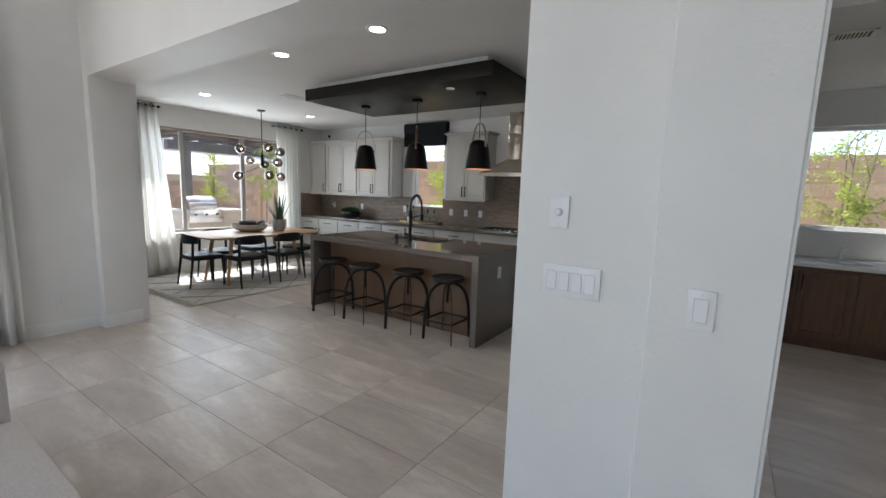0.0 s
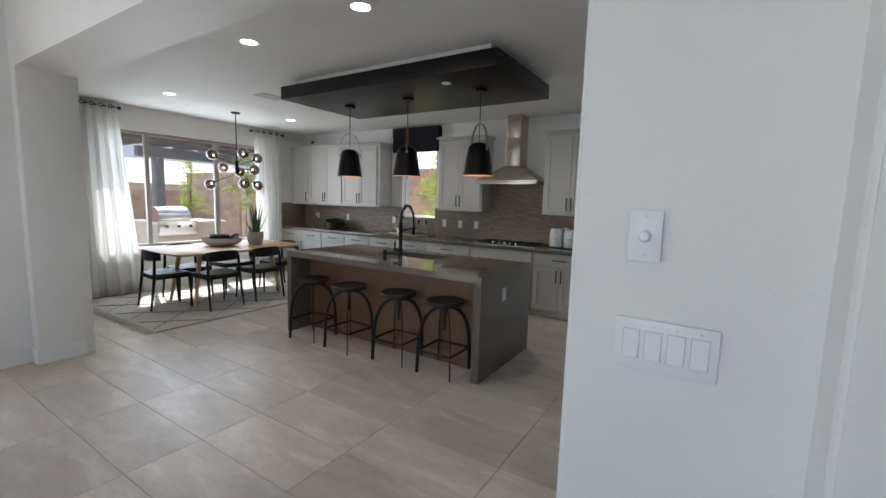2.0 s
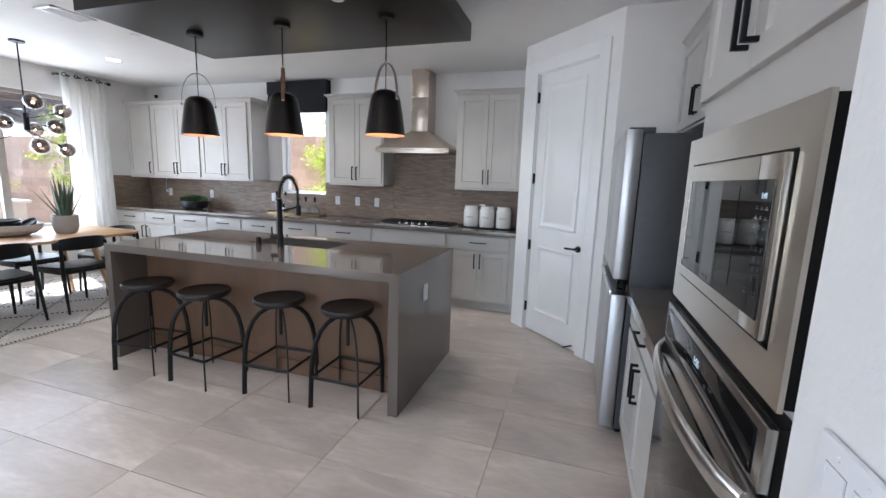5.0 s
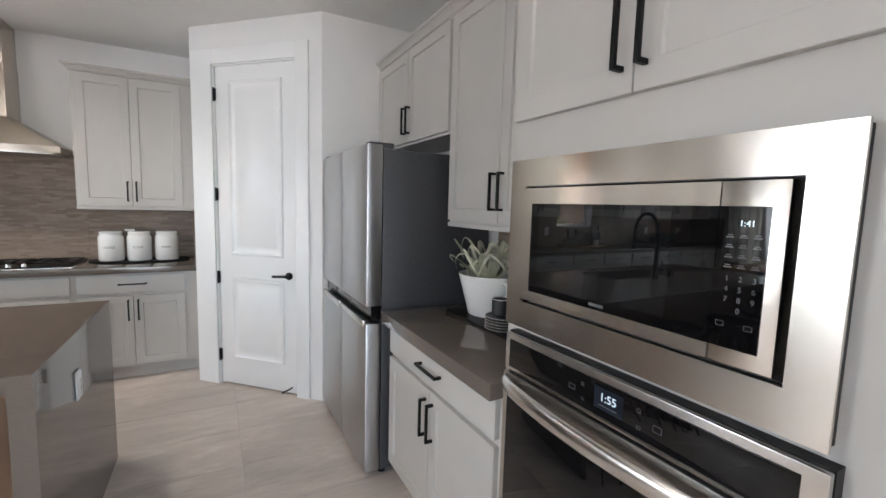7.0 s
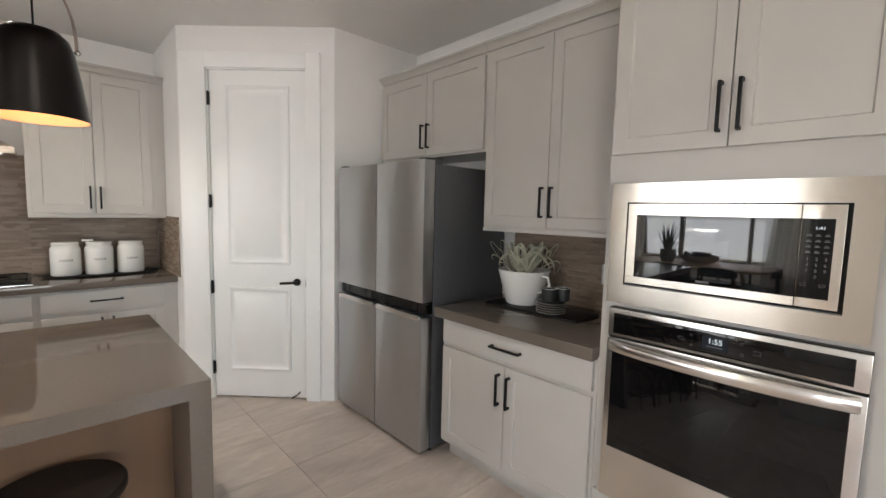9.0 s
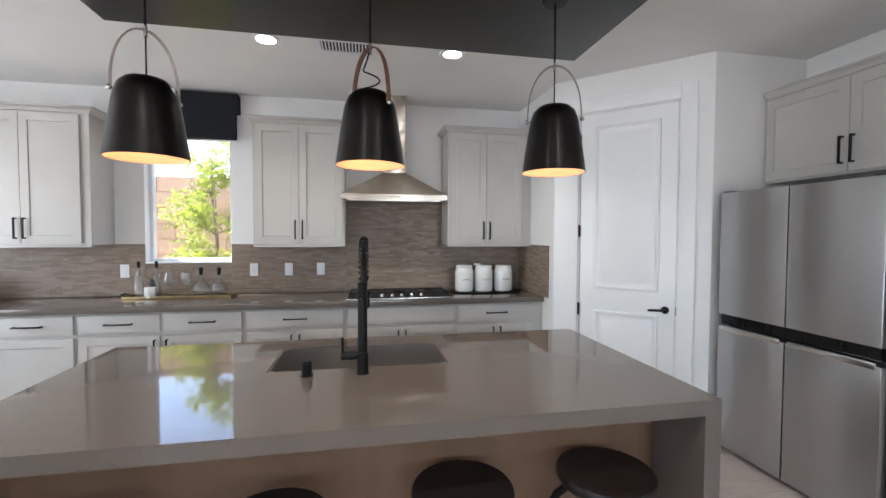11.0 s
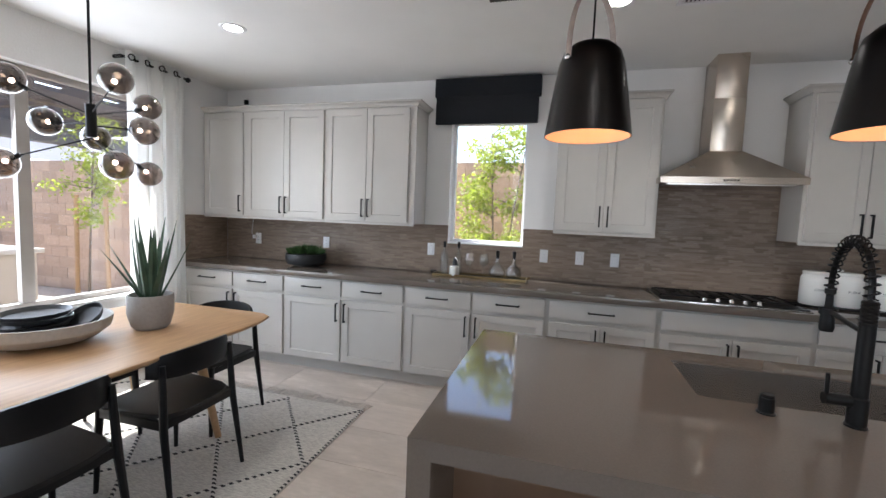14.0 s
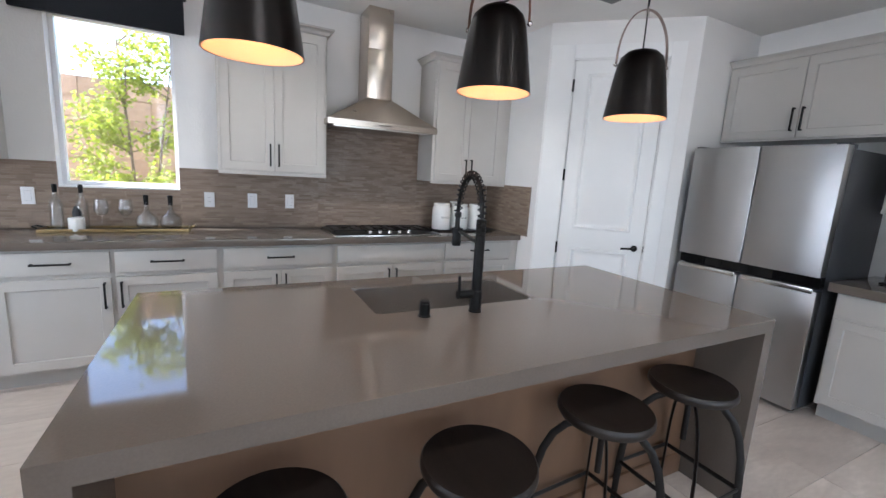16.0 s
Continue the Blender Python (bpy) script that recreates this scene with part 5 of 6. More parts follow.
def curtain(name, y0, y1, z0, z1, x, label, folds, flare=0.0):
    c = thing(name, (x, (y0 + y1) / 2, z0), label, "curtain")
    bm = bmesh.new()
    n = folds * 10
    cols = []
    for k in range(n + 1):
        u = k / n
        col = []
        for j in range(13):
            w = j / 12
            a = 2 * math.pi * folds * u
            amp = 0.036 * (0.75 + 0.35 * w)
            xx = amp * math.sin(a) + 0.008 * math.sin(3.1 * a + 5 * w)
            yy = (y0 - (y0 + y1) / 2) + (y1 - y0) * u + flare * u * w + 0.014 * math.sin(2 * a + 2 * w)
            col.append(bm.verts.new((xx, yy, (z1 - z0) * (1 - w))))
        cols.append(col)
    for a, b in zip(cols, cols[1:]):
        for j in range(12):
            bm.faces.new((a[j], a[j + 1], b[j + 1], b[j]))
    cl = part("cloth", bm, CURT, c, "white sheer cloth", smooth=60)
    m = cl.modifiers.new("thick", "SOLIDIFY")
    m.thickness = 0.002
    for k in range(folds):
        yy = (y0 - (y0 + y1) / 2) + (y1 - y0) * (k + 0.25) / folds
        bm = lathe(bmesh.new(), [(0.019, -0.004), (0.027, -0.004), (0.027, 0.004), (0.019, 0.004)], seg=18, closed=True)
        bmesh.ops.transform(bm, matrix=pose(0.030, yy, z1 - z0 - 0.055, 0, 90, 14 if k % 2 else -14), verts=bm.verts)
        part("grommet", bm, IRON, c, "dark metal ring")
    return c


curtain("curtain", 5.55, 6.10, 0.02, 2.715, XW + 0.11, "white sheer grommet curtain gathered beside the dining window", 4)
curtain("curtain", 3.04, 3.46, 0.02, 2.715, XW + 0.11, "white sheer grommet curtain gathered beside the pier", 4, flare=0.22)
curtain("curtain", 0.80, 1.32, 0.02, 2.85, -5.30 + 0.11, "white curtain beside the living room window", 5)
rod = thing("curtain_rod", (XW + 0.095, 4.6, 2.66), "dark metal curtain rod on brackets", "curtain rod")
part("bar", tube(bmesh.new(), [(0, -1.66, 0), (0, -1.12, 0)], 0.010, 12), IRON, rod)
part("bar", tube(bmesh.new(), [(0, 0.92, 0), (0, 1.55, 0)], 0.010, 12), IRON, rod)
for y in (-1.68, 1.57, -1.10, 0.90):
    part("finial", ball(bmesh.new(), (0, y, 0), 0.024, 14), CLEAR if y == 0.90 else IRON, rod)
for y in (-1.14, 0.94):
    part("bracket", abox(-0.094, 0.0, y - 0.01, y + 0.01, -0.012, 0.012, bevel=0.002), IRON, rod)

# ---- things on the dining table ----
pot = thing("potted_aloe", (-6.25, 4.70, 0.755), "aloe plant in a grey stoneware pot on the table", "plant")
part("pot", lathe(bmesh.new(), [(0, 0), (0.080, 0), (0.097, 0.02), (0.115, 0.09), (0.116, 0.175), (0.114, 0.195), (0.104, 0.195), (0.102, 0.165), (0, 0.155)], seg=40), CONC, pot)
part("soil", lathe(bmesh.new(), [(0, 0.172), (0.102, 0.166)], seg=24), mat("soil", (0.05, 0.035, 0.025), 1.0, noise_scale=80, vary=0.4), pot)


def blade(length, lean, turn, width, curl, base=0.04):
    """A thick tapering leaf."""
    bm = bmesh.new()
    c, s = math.cos(turn), math.sin(turn)
    rings = []
    for k in range(9):
        u = k / 8
        r = base + math.sin(lean) * length * u + curl * u * u
        z = 0.16 + math.cos(lean) * length * u - abs(curl) * 0.3 * u * u
        w = width * (1 - u ** 1.6) + 0.001
        out, side = Vector((c, s, 0)), Vector((-s, c, 0))
        p = out * r + Vector((0, 0, z))
        rings.append([bm.verts.new(v) for v in (p + side * w + out * -w * 0.35, p + out * w * 0.35, p - side * w + out * -w * 0.35, p - out * w * 0.15)])
    for a, b in zip(rings, rings[1:]):
        for k in range(4):
            bm.faces.new((a[k], a[(k + 1) % 4], b[(k + 1) % 4], b[k]))
    bm.faces.new(rings[-1])
    return bm


rnd = random.Random(4)
for k in range(17):
    lean = 0.08 + 0.045 * k * (0.55 if k < 12 else 0.85)
    part("leaf", blade(rnd.uniform(0.42, 0.54) * (1 - 0.012 * k), lean * rnd.uniform(0.65, 0.95), k * 2.4, rnd.uniform(0.015, 0.021), rnd.uniform(-0.04, 0.05)), LEAFA, pot)

bowl = thing("serving_bowl", (-6.46, 4.31, 0.755), "wide pale stoneware bowl on the dining table", "bowl")
part("shell", lathe(bmesh.new(), [(0, 0), (0.12, 0), (0.21, 0.022), (0.262, 0.065), (0.272, 0.118), (0.261, 0.118), (0.248, 0.07), (0.20, 0.04), (0, 0.034)], seg=48), BOWLW, bowl)
for k, (r, z, dx, dy, tilt) in enumerate(((0.160, 0.035, 0, 0, 0), (0.145, 0.062, -0.03, -0.02, 3), (0.142, 0.086, -0.03, -0.02, -2), (0.140, 0.110, -0.03, -0.02, 2), (0.095, 0.066, 0.09, 0.12, 30), (0.095, 0.082, 0.10, 0.125, 35))):
    b = thing("black_bowl", (-6.46 + dx, 4.31 + dy, 0.760 + z), "black stoneware bowl nested in the serving bowl", "bowl", "black bowls on the table")
    bm = lathe(bmesh.new(), [(0, 0), (r * 0.5, 0.002), (r * 0.9, 0.018), (r, 0.042), (r - 0.004, 0.042), (r * 0.86, 0.022), (r * 0.45, 0.008), (0, 0.007)], seg=36)
    bmesh.ops.rotate(bm, verts=bm.verts, cent=(0, 0, 0), matrix=Matrix.Rotation(radians(tilt), 3, "X"))
    part("shell", bm, BLACKC, b)

# ---- things on the back worktop ----
WZ = 0.9155
cp = thing("canister_tray", (-1.97, 6.5, WZ), "black oval tray under the canisters", "tray")
part("plate", lathe(bmesh.new(), [(0, 0.0), (0.9, 0.0), (1.0, 0.012), (0.97, 0.014), (0.9, 0.006), (0, 0.006)], seg=48), BLACK, cp)
for ob in cp.children:
    bmx = bmesh.new()
    bmx.from_mesh(ob.data)
    bmesh.ops.scale(bmx, verts=bmx.verts, vec=(0.36, 0.15, 1))
    bmx.to_mesh(ob.data)
    bmx.free()
for x, word in ((-2.18, "COFFEE"), (-1.985, "FLOUR"), (-1.785, "SUGAR")):
    c = thing("canister", (x, 6.55, WZ + 0.0065), "white ceramic canister with a lid and the word " + word, "canister", "canisters on the tray")
    part("jar", lathe(bmesh.new(), [(0, 0), (0.084, 0), (0.089, 0.008), (0.089, 0.185), (0.086, 0.205), (0.078, 0.215), (0.076, 0.225), (0, 0.225)], seg=44), CERAM, c)
    part("lid", lathe(bmesh.new(), [(0.080, 0.226), (0.081, 0.240), (0.072, 0.247), (0, 0.248)], seg=40), CERAM, c)
    bm = letters(word, 0.024)
    for v in bm.verts:
        a = v.co.x / 0.0892
        rr = 0.0896 + v.co.y * 0.2
        v.co = Vector((rr * math.sin(a), -rr * math.cos(a), v.co.z + 0.115))
    part("word", bm, GREY, c, "dark lettering", smooth=None)
sc = thing("scoop", (-2.05, 6.56, WZ + 0.255), "small white ceramic handle on a canister", "handle")
part("grip", abox(-0.035, 0.035, -0.012, 0.012, 0, 0.018, bevel=0.005), CERAM, sc)

tr = thing("serving_tray", (-4.70, 6.585, WZ), "narrow brass-edged tray with glassware", "tray")
part("floor", abox(-0.40, 0.42, -0.085, 0.085, 0.001, 0.007), BLACK, tr)
bm = bmesh.new()
for a in ((-0.405, 0.425, -0.092, -0.084), (-0.405, 0.425, 0.084, 0.092), (-0.412, -0.404, -0.092, 0.092), (0.422, 0.430, -0.092, 0.092)):
    box(bm, *a, 0.0, 0.024, 0.002)
part("edge", bm, GOLD, tr, "brass edge")
part("handle", tube(bmesh.new(), [(0.43, -0.05, 0.02), (0.465, -0.03, 0.035), (0.465, 0.03, 0.035), (0.43, 0.05, 0.02)], 0.006, 10), GOLD, tr)
part("handle", tube(bmesh.new(), [(-0.41, -0.05, 0.02), (-0.445, -0.03, 0.035), (-0.445, 0.03, 0.035), (-0.41, 0.05, 0.02)], 0.006, 10), BLACK, tr)
TZ = WZ + 0.0075
for x, y in ((-5.03, 6.60), (-4.90, 6.62)):
    b = thing("bottle", (x, y, TZ), "slim clear glass bottle with a black stopper", "bottle", "bottles on the tray")
    part("glass", lathe(bmesh.new(), [(0, 0), (0.034, 0), (0.036, 0.01), (0.036, 0.16), (0.030, 0.19), (0.014, 0.215), (0.012, 0.26), (0.010, 0.26), (0.010, 0.21), (0.033, 0.16), (0.033, 0.012), (0, 0.01)], seg=28), CLEAR, b)
    part("stopper", lathe(bmesh.new(), [(0, 0.25), (0.013, 0.25), (0.014, 0.30), (0.010, 0.305), (0, 0.305)], seg=18), BLACK, b, "black stopper")
c = thing("candle", (-4.915, 6.535, TZ), "white block candle on the tray", "candle")
part("wax", lathe(bmesh.new(), [(0, 0), (0.042, 0), (0.044, 0.004), (0.044, 0.085), (0.038, 0.09), (0, 0.088)], seg=32), CERAM, c)
bl2 = thing("dark_bottle", (-4.925, 6.60, TZ), "small dark bottle on the tray", "bottle")
part("body", lathe(bmesh.new(), [(0, 0), (0.024, 0), (0.025, 0.12), (0.015, 0.15), (0.012, 0.16), (0, 0.16)], seg=24), BLACKC, bl2)
for x in (-4.79, -4.655):
    g = thing("wine_glass", (x, 6.59, TZ), "clear stemmed wine glass", "glass", "wine glasses on the tray")
    part("bowl", lathe(bmesh.new(), [(0.004, 0.095), (0.022, 0.10), (0.040, 0.125), (0.044, 0.155), (0.036, 0.21), (0.0345, 0.21), (0.042, 0.155), (0.038, 0.127), (0.020, 0.104), (0, 0.10)], seg=28), CLEAR, g)
    part("stem", lathe(bmesh.new(), [(0, 0), (0.034, 0), (0.034, 0.003), (0.006, 0.008), (0.004, 0.02), (0.004, 0.098)], seg=24), CLEAR, g)
for x in (-4.53, -4.385):
    d = thing("decanter", (x, 6.57, TZ), "round clear glass decanter with a black stopper", "decanter", "decanters on the tray")
    part("glass", lathe(bmesh.new(), [(0, 0), (0.045, 0), (0.066, 0.03), (0.072, 0.06), (0.060, 0.095), (0.025, 0.12), (0.015, 0.14), (0.015, 0.20), (0.0125, 0.20), (0.0125, 0.14), (0.055, 0.095), (0.068, 0.06), (0.062, 0.032), (0, 0.006)], seg=32), CLEAR, d)
    part("stopper", lathe(bmesh.new(), [(0, 0.18), (0.014, 0.18), (0.017, 0.245), (0.013, 0.25), (0, 0.25)], seg=18), BLACK, d, "black stopper")

pl = thing("succulent_bowl", (-6.42, 6.48, WZ), "green succulents in a low black bowl", "plant")
part("bowl", lathe(bmesh.new(), [(0, 0), (0.11, 0), (0.17, 0.02), (0.195, 0.07), (0.19, 0.12), (0.178, 0.12), (0.175, 0.10), (0, 0.10)], seg=44), BLACKC, pl)
bm = bmesh.new()
rnd = random.Random(9)
for k in range(330):
    a, r = rnd.uniform(0, 6.283), 0.15 * math.sqrt(rnd.random())
    p = Vector((r * math.cos(a), r * math.sin(a), 0.105 + 0.035 * (1 - (r / 0.17) ** 2)))
    d = (Vector((math.cos(a) * (0.4 + r * 5), math.sin(a) * (0.4 + r * 5), 1.2)) + Vector((rnd.uniform(-1, 1), rnd.uniform(-1, 1), 0)) * 0.7).normalized()
    L, s = rnd.uniform(0.045, 0.085), d.orthogonal().normalized()
    w = 0.009
    q = d.cross(s)
    vs = [bm.verts.new(v) for v in (p, p + d * L * 0.6 + s * w, p + d * L, p + d * L * 0.6 - s * w, p + d * L * 0.55 + q * w * 0.6)]
    bm.faces.new((vs[0], vs[1], vs[4]))
    bm.faces.new((vs[1], vs[2], vs[4]))
    bm.faces.new((vs[2], vs[3], vs[4]))
    bm.faces.new((vs[3], vs[0], vs[4]))
part("foliage", bm, LEAFD, pl, "pointed green rosettes")

# ---- things beside the oven tower ----
ty = thing("black_tray", (-0.25, 3.68, WZ), "black rectangular tray on the worktop", "tray")
part("plate", abox(-0.115, 0.135, -0.30, 0.30, 0, 0.012, bevel=0.004), BLACK, ty)
jug = thing("potted_air_plant", (-0.21, 3.82, WZ + 0.0125), "pale curling plant in a white jug pot", "plant")
part("pot", lathe(bmesh.new(), [(0, 0), (0.095, 0), (0.102, 0.006), (0.152, 0.195), (0.154, 0.203), (0.147, 0.203), (0.098, 0.012), (0, 0.01)], seg=44), CERAM, jug, "white ceramic pot")
part("handle", tube(bmesh.new(), [(-0.02, -0.138, 0.18), (-0.03, -0.185, 0.178), (-0.035, -0.20, 0.14), (-0.03, -0.17, 0.095), (-0.02, -0.118, 0.08)], 0.008, 10), CERAM, jug)
rnd = random.Random(3)
for k in range(44):
    a = k * 2.4 + rnd.uniform(-0.3, 0.3)
    c, s = math.cos(a), math.sin(a)
    L, up, dr = rnd.uniform(0.11, 0.24), rnd.uniform(0.03, 0.17), rnd.uniform(-0.03, 0.20)
    bm = bmesh.new()
    rows = []
    for j in range(11):
        u = j / 10
        r = 0.02 + L * math.sin(u * 2.0) * 0.85
        a2 = a + 0.9 * u * u * math.sin(k * 1.7)
        c, s = math.cos(a2), math.sin(a2)
        z = 0.15 + up * math.sin(u * 2.6) * 1.1 + 0.05 * math.sin(u * 1.6) - dr * max(0, u - 0.5) ** 1.5
        w = 0.0145 * (1 - u ** 2) + 0.0015
        p = Vector((r * c, r * s, z))
        rows.append([bm.verts.new(p + Vector((-s, c, 0)) * w), bm.verts.new(p + Vector((0, 0, 0.005))), bm.verts.new(p - Vector((-s, c, 0)) * w)])
    for q0, q1 in zip(rows, rows[1:]):
        for j in range(2):
            bm.faces.new((q0[j], q0[j + 1], q1[j + 1], q1[j]))
    bmesh.ops.solidify(bm, geom=list(bm.faces), thickness=0.002)
    part("leaf", bm, LEAFP, jug)
for k in range(5):
    p = thing("plate", (-0.31, 3.565, WZ + 0.0125 + k * 0.0125), "dark stoneware plate in a stack", "plate", "stacked plates on the tray")
    part("disc", lathe(bmesh.new(), [(0, 0), (0.048, 0), (0.076, 0.007), (0.078, 0.010), (0.074, 0.010), (0.048, 0.005), (0, 0.005)], seg=36), BLACKC, p)
    part("rim", lathe(bmesh.new(), [(0.0782, 0.0102), (0.0785, 0.0118), (0.0745, 0.0118), (0.0742, 0.0102)], seg=36, closed=True), BOWLW, p, "pale unglazed rim")
for x, y in ((-0.315, 3.575), (-0.245, 3.535)):
    m_ = thing("cup", (x, y, WZ + 0.0125 + 5 * 0.0125), "dark stoneware cup with pale rim", "cup", "cups on the plates")
    part("wall", lathe(bmesh.new(), [(0, 0), (0.030, 0), (0.038, 0.006), (0.040, 0.07), (0.036, 0.07), (0.034, 0.008), (0, 0.006)], seg=30), BLACKC, m_)
    part("rim", lathe(bmesh.new(), [(0.0398, 0.0702), (0.0398, 0.0735), (0.0362, 0.0735), (0.0362, 0.0702)], seg=30, closed=True), BOWLW, m_)

# ---- sofa at the living room's edge ----
so = thing("sofa", (-2.4, -0.2, 0), "pale upholstered sofa with a taller arm", "sofa")
part("base", abox(-3.4, -1.78, -1.1, 0.80, 0.06, 0.27, bevel=0.03), SOFA, so, world=True)
part("cushion", abox(-2.60, -1.76, -1.1, 0.82, 0.27, 0.43, bevel=0.05), SOFA, so, world=True)
part("arm", abox(-3.4, -2.63, 0.55, 0.80, 0.27, 0.70, bevel=0.05), SOFA, so, world=True)
part("backrest", abox(-3.4, -2.63, -1.1, 0.55, 0.27, 0.80, bevel=0.06), SOFA, so, world=True)
for x in (-3.3, -1.88):
    for y in (-1.0, 0.70):
        part("foot", tube(bmesh.new(), [(x, y, 0.0), (x, y, 0.08)], 0.02, 10), BLACKW, so, world=True)

# ---- laundry ----
lc = thing("laundry_cabinet", (1.2, 6.4, 0), "walnut brown sink cabinet in the laundry", "cabinet")
part("body", abox(0.15, 2.49, 6.05, YN, 0.10, 0.86), DARKW, lc, world=True)
part("plinth", abox(0.15, 2.49, 6.11, YN, 0, 0.10), DARKW, lc, world=True)
for x0, x1, hx in ((0.20, 0.64, 0.61), (0.66, 1.10, 0.69), (1.12, 1.56, 1.53), (1.58, 2.02, 1.61)):
    bm = shaker(x0, x1, 0.13, 0.82, y0=6.03)
    d = part("door", bm, DARKW, lc, world=True)
    bm = pull(hx, 0.70, 0.165, True, y0=6.03)
    part("handle", bm, BLACK, d, "black bar handle", world=True)
solid("laundry_worktop", abox(0.145, 2.495, 6.01, YN - 0.002, 0.86, 0.90, bevel=0.003), mat("white_quartz", (0.7, 0.68, 0.65), 0.2, noise_scale=60, vary=0.04), "white laundry worktop with a sink", "worktop", "thing")
lt = thing("laundry_faucet", (1.05, 6.62, 0.90), "small chrome faucet over the laundry sink", "faucet")
part("spout", tube(bmesh.new(), [(0, 0, 0), (0, 0, 0.13), (0, -0.02, 0.155), (0, -0.12, 0.14)], 0.014, 12), STEELH, lt)
part("lever", tube(bmesh.new(), [(0, 0, 0.15), (0.01, 0.02, 0.20)], 0.007, 10), STEELH, lt)
ls = thing("laundry_sink", (1.05, 6.36, 0.90), "white drop-in laundry sink rim", "sink")
part("rim", lathe(bmesh.new(), [(0.20, 0.0), (0.22, 0.012), (0.20, 0.014), (0.17, 0.004)], seg=40), CERAM, ls)
solid("laundry_header", abox(0.14, 2.5, 3.35, 3.47, 2.48, CEILZ), WALL, "white painted header in the laundry passage")

# ---- outside ----
GROUND = mat("desert_gravel", (0.40, 0.34, 0.28), 0.95, noise_scale=30, vary=0.25, bump=0.6, bump_scale=90)
solid("ground", abox(-400, 400, -400, 400, -0.6, -0.21), GROUND, "tan gravel ground", kind="structure")
PAVE = mat("patio_concrete", (0.42, 0.37, 0.32), 0.9, noise_scale=3, vary=0.1, bump=0.2)
solid("pavement", abox(-12.5, XW - T - 0.002, 1.0, 7.6, -0.21, -0.10), PAVE, "pale concrete patio", kind="structure")
BLOCK = mat("tan_block", (0.49, 0.34, 0.245), 0.92, noise_scale=25, vary=0.15, bump=0.5, bump_scale=120)
bno, blk = BLOCK.node_tree.nodes, BLOCK.node_tree.links
gi, hsv, mrr = bno.new("ShaderNodeNewGeometry"), bno.new("ShaderNodeHueSaturation"), bno.new("ShaderNodeMapRange")
mrr.inputs["To Min"].default_value, mrr.inputs["To Max"].default_value = 0.85, 1.12
blk.new(gi.outputs["Random Per Island"], mrr.inputs[0])
blk.new(mrr.outputs[0], hsv.inputs["Value"])
src = bno["Principled BSDF"].inputs["Base Color"].links[0].from_socket
blk.new(src, hsv.inputs["Color"])
blk.new(hsv.outputs[0], bno["Principled BSDF"].inputs["Base Color"])
MORTAR = mat("mortar", (0.45, 0.325, 0.245), 0.95, noise_scale=40, vary=0.1)


def block_wall(name, axis, plane, a0, a1, z1, label):
    """A garden wall of blocks standing proud of their mortar."""
    w = thing(name, ((a0 + a1) / 2, plane, -0.21) if axis == "x" else (plane, (a0 + a1) / 2, -0.21), label, "wall", kind="structure")
    lo, hi = plane, plane + 0.15

    def put(bm, u0, u1, v0, v1, w0, w1):
        return box(bm, *((u0, u1, v0, v1) if axis == "x" else (v0, v1, u0, u1)), w0, w1)
    part("core", put(bmesh.new(), a0, a1, lo + 0.012, hi - 0.012, -0.21, z1 - 0.01), MORTAR, w, world=True)
    verts, faces = [], []
    z, row = -0.2, 0
    while z < z1 - 0.05:
        h = min(0.19, z1 - z)
        u = a0 - (0.2 if row % 2 else 0.0)
        while u < a1:
            u0, u1 = max(a0, u + 0.005), min(a1, u + 0.395)
            if u1 - u0 > 0.03:
                n = len(verts)
                j = random.uniform(-0.002, 0.002)
                for uu in (u0, u1):
                    for vv in (lo + j, hi + j):
                        for ww in (z + 0.004, z + h):
                            verts.append((uu, vv, ww) if axis == "x" else (vv, uu, ww))
                faces += [[n + i for i in f] for f in ((0, 1, 3, 2), (4, 6, 7, 5), (0, 4, 5, 1), (2, 3, 7, 6), (0, 2, 6, 4), (1, 5, 7, 3))]
            u += 0.4
        z += 0.2
        row += 1
    me = bpy.data.meshes.new("blocks")
    base = Vector(ROOT[w.name])
    me.from_pydata([Vector(v) - base for v in verts], [], faces)
    me.materials.append(BLOCK)
    ob = new("blocks", me)
    ob.parent = w
    ob["kind"] = "stuff"


block_wall("garden_wall_north", "x", 8.5, -15.9, 4.5, 2.2, "tan concrete block garden wall")
block_wall("garden_wall_west", "y", -15.9, -2.0, 8.5, 1.57, "lower tan concrete block garden wall")
# far ridge and a neighbour's roof, beyond the wall
HILL = mat("hazy_hill", (0.25, 0.24, 0.25), 1.0, noise_scale=0.02, vary=0.15)
bm = bmesh.new()
prev = None
for k in range(61):
    y = -150 + 400 * k / 60
    h = 34 + 22 * noise.noise(Vector((k * 0.16, 0.3, 0))) + 6 * noise.noise(Vector((k * 0.7, 4, 0)))
    pts = [bm.verts.new((-260 + o, y, z)) for o, z in ((60, -0.5), (35, h * 0.45), (15, h * 0.8), (0, h), (-60, -0.5))]
    if prev:
        for a, b in zip(zip(prev, prev[1:]), zip(pts, pts[1:])):
            bm.faces.new((a[0], a[1], b[1], b[0]))
    prev = pts
solid("backdrop_hill", bm, HILL, "hazy grey desert hill in the distance", kind="structure")
nb = thing("neighbour_house", (-27, 12, -0.21), "low pale stucco house behind the garden wall", "house")
part("wall", abox(-32, -23, 8, 20, -0.21, 1.9), STUCCO, nb, world=True)
bm = bmesh.new()
vs = [bm.verts.new(v) for v in ((-32.6, 7.4, 1.9), (-22.4, 7.4, 1.9), (-22.4, 20.6, 1.9), (-32.6, 20.6, 1.9), (-27.5, 10.5, 3.3), (-27.5, 17.5, 3.3))]
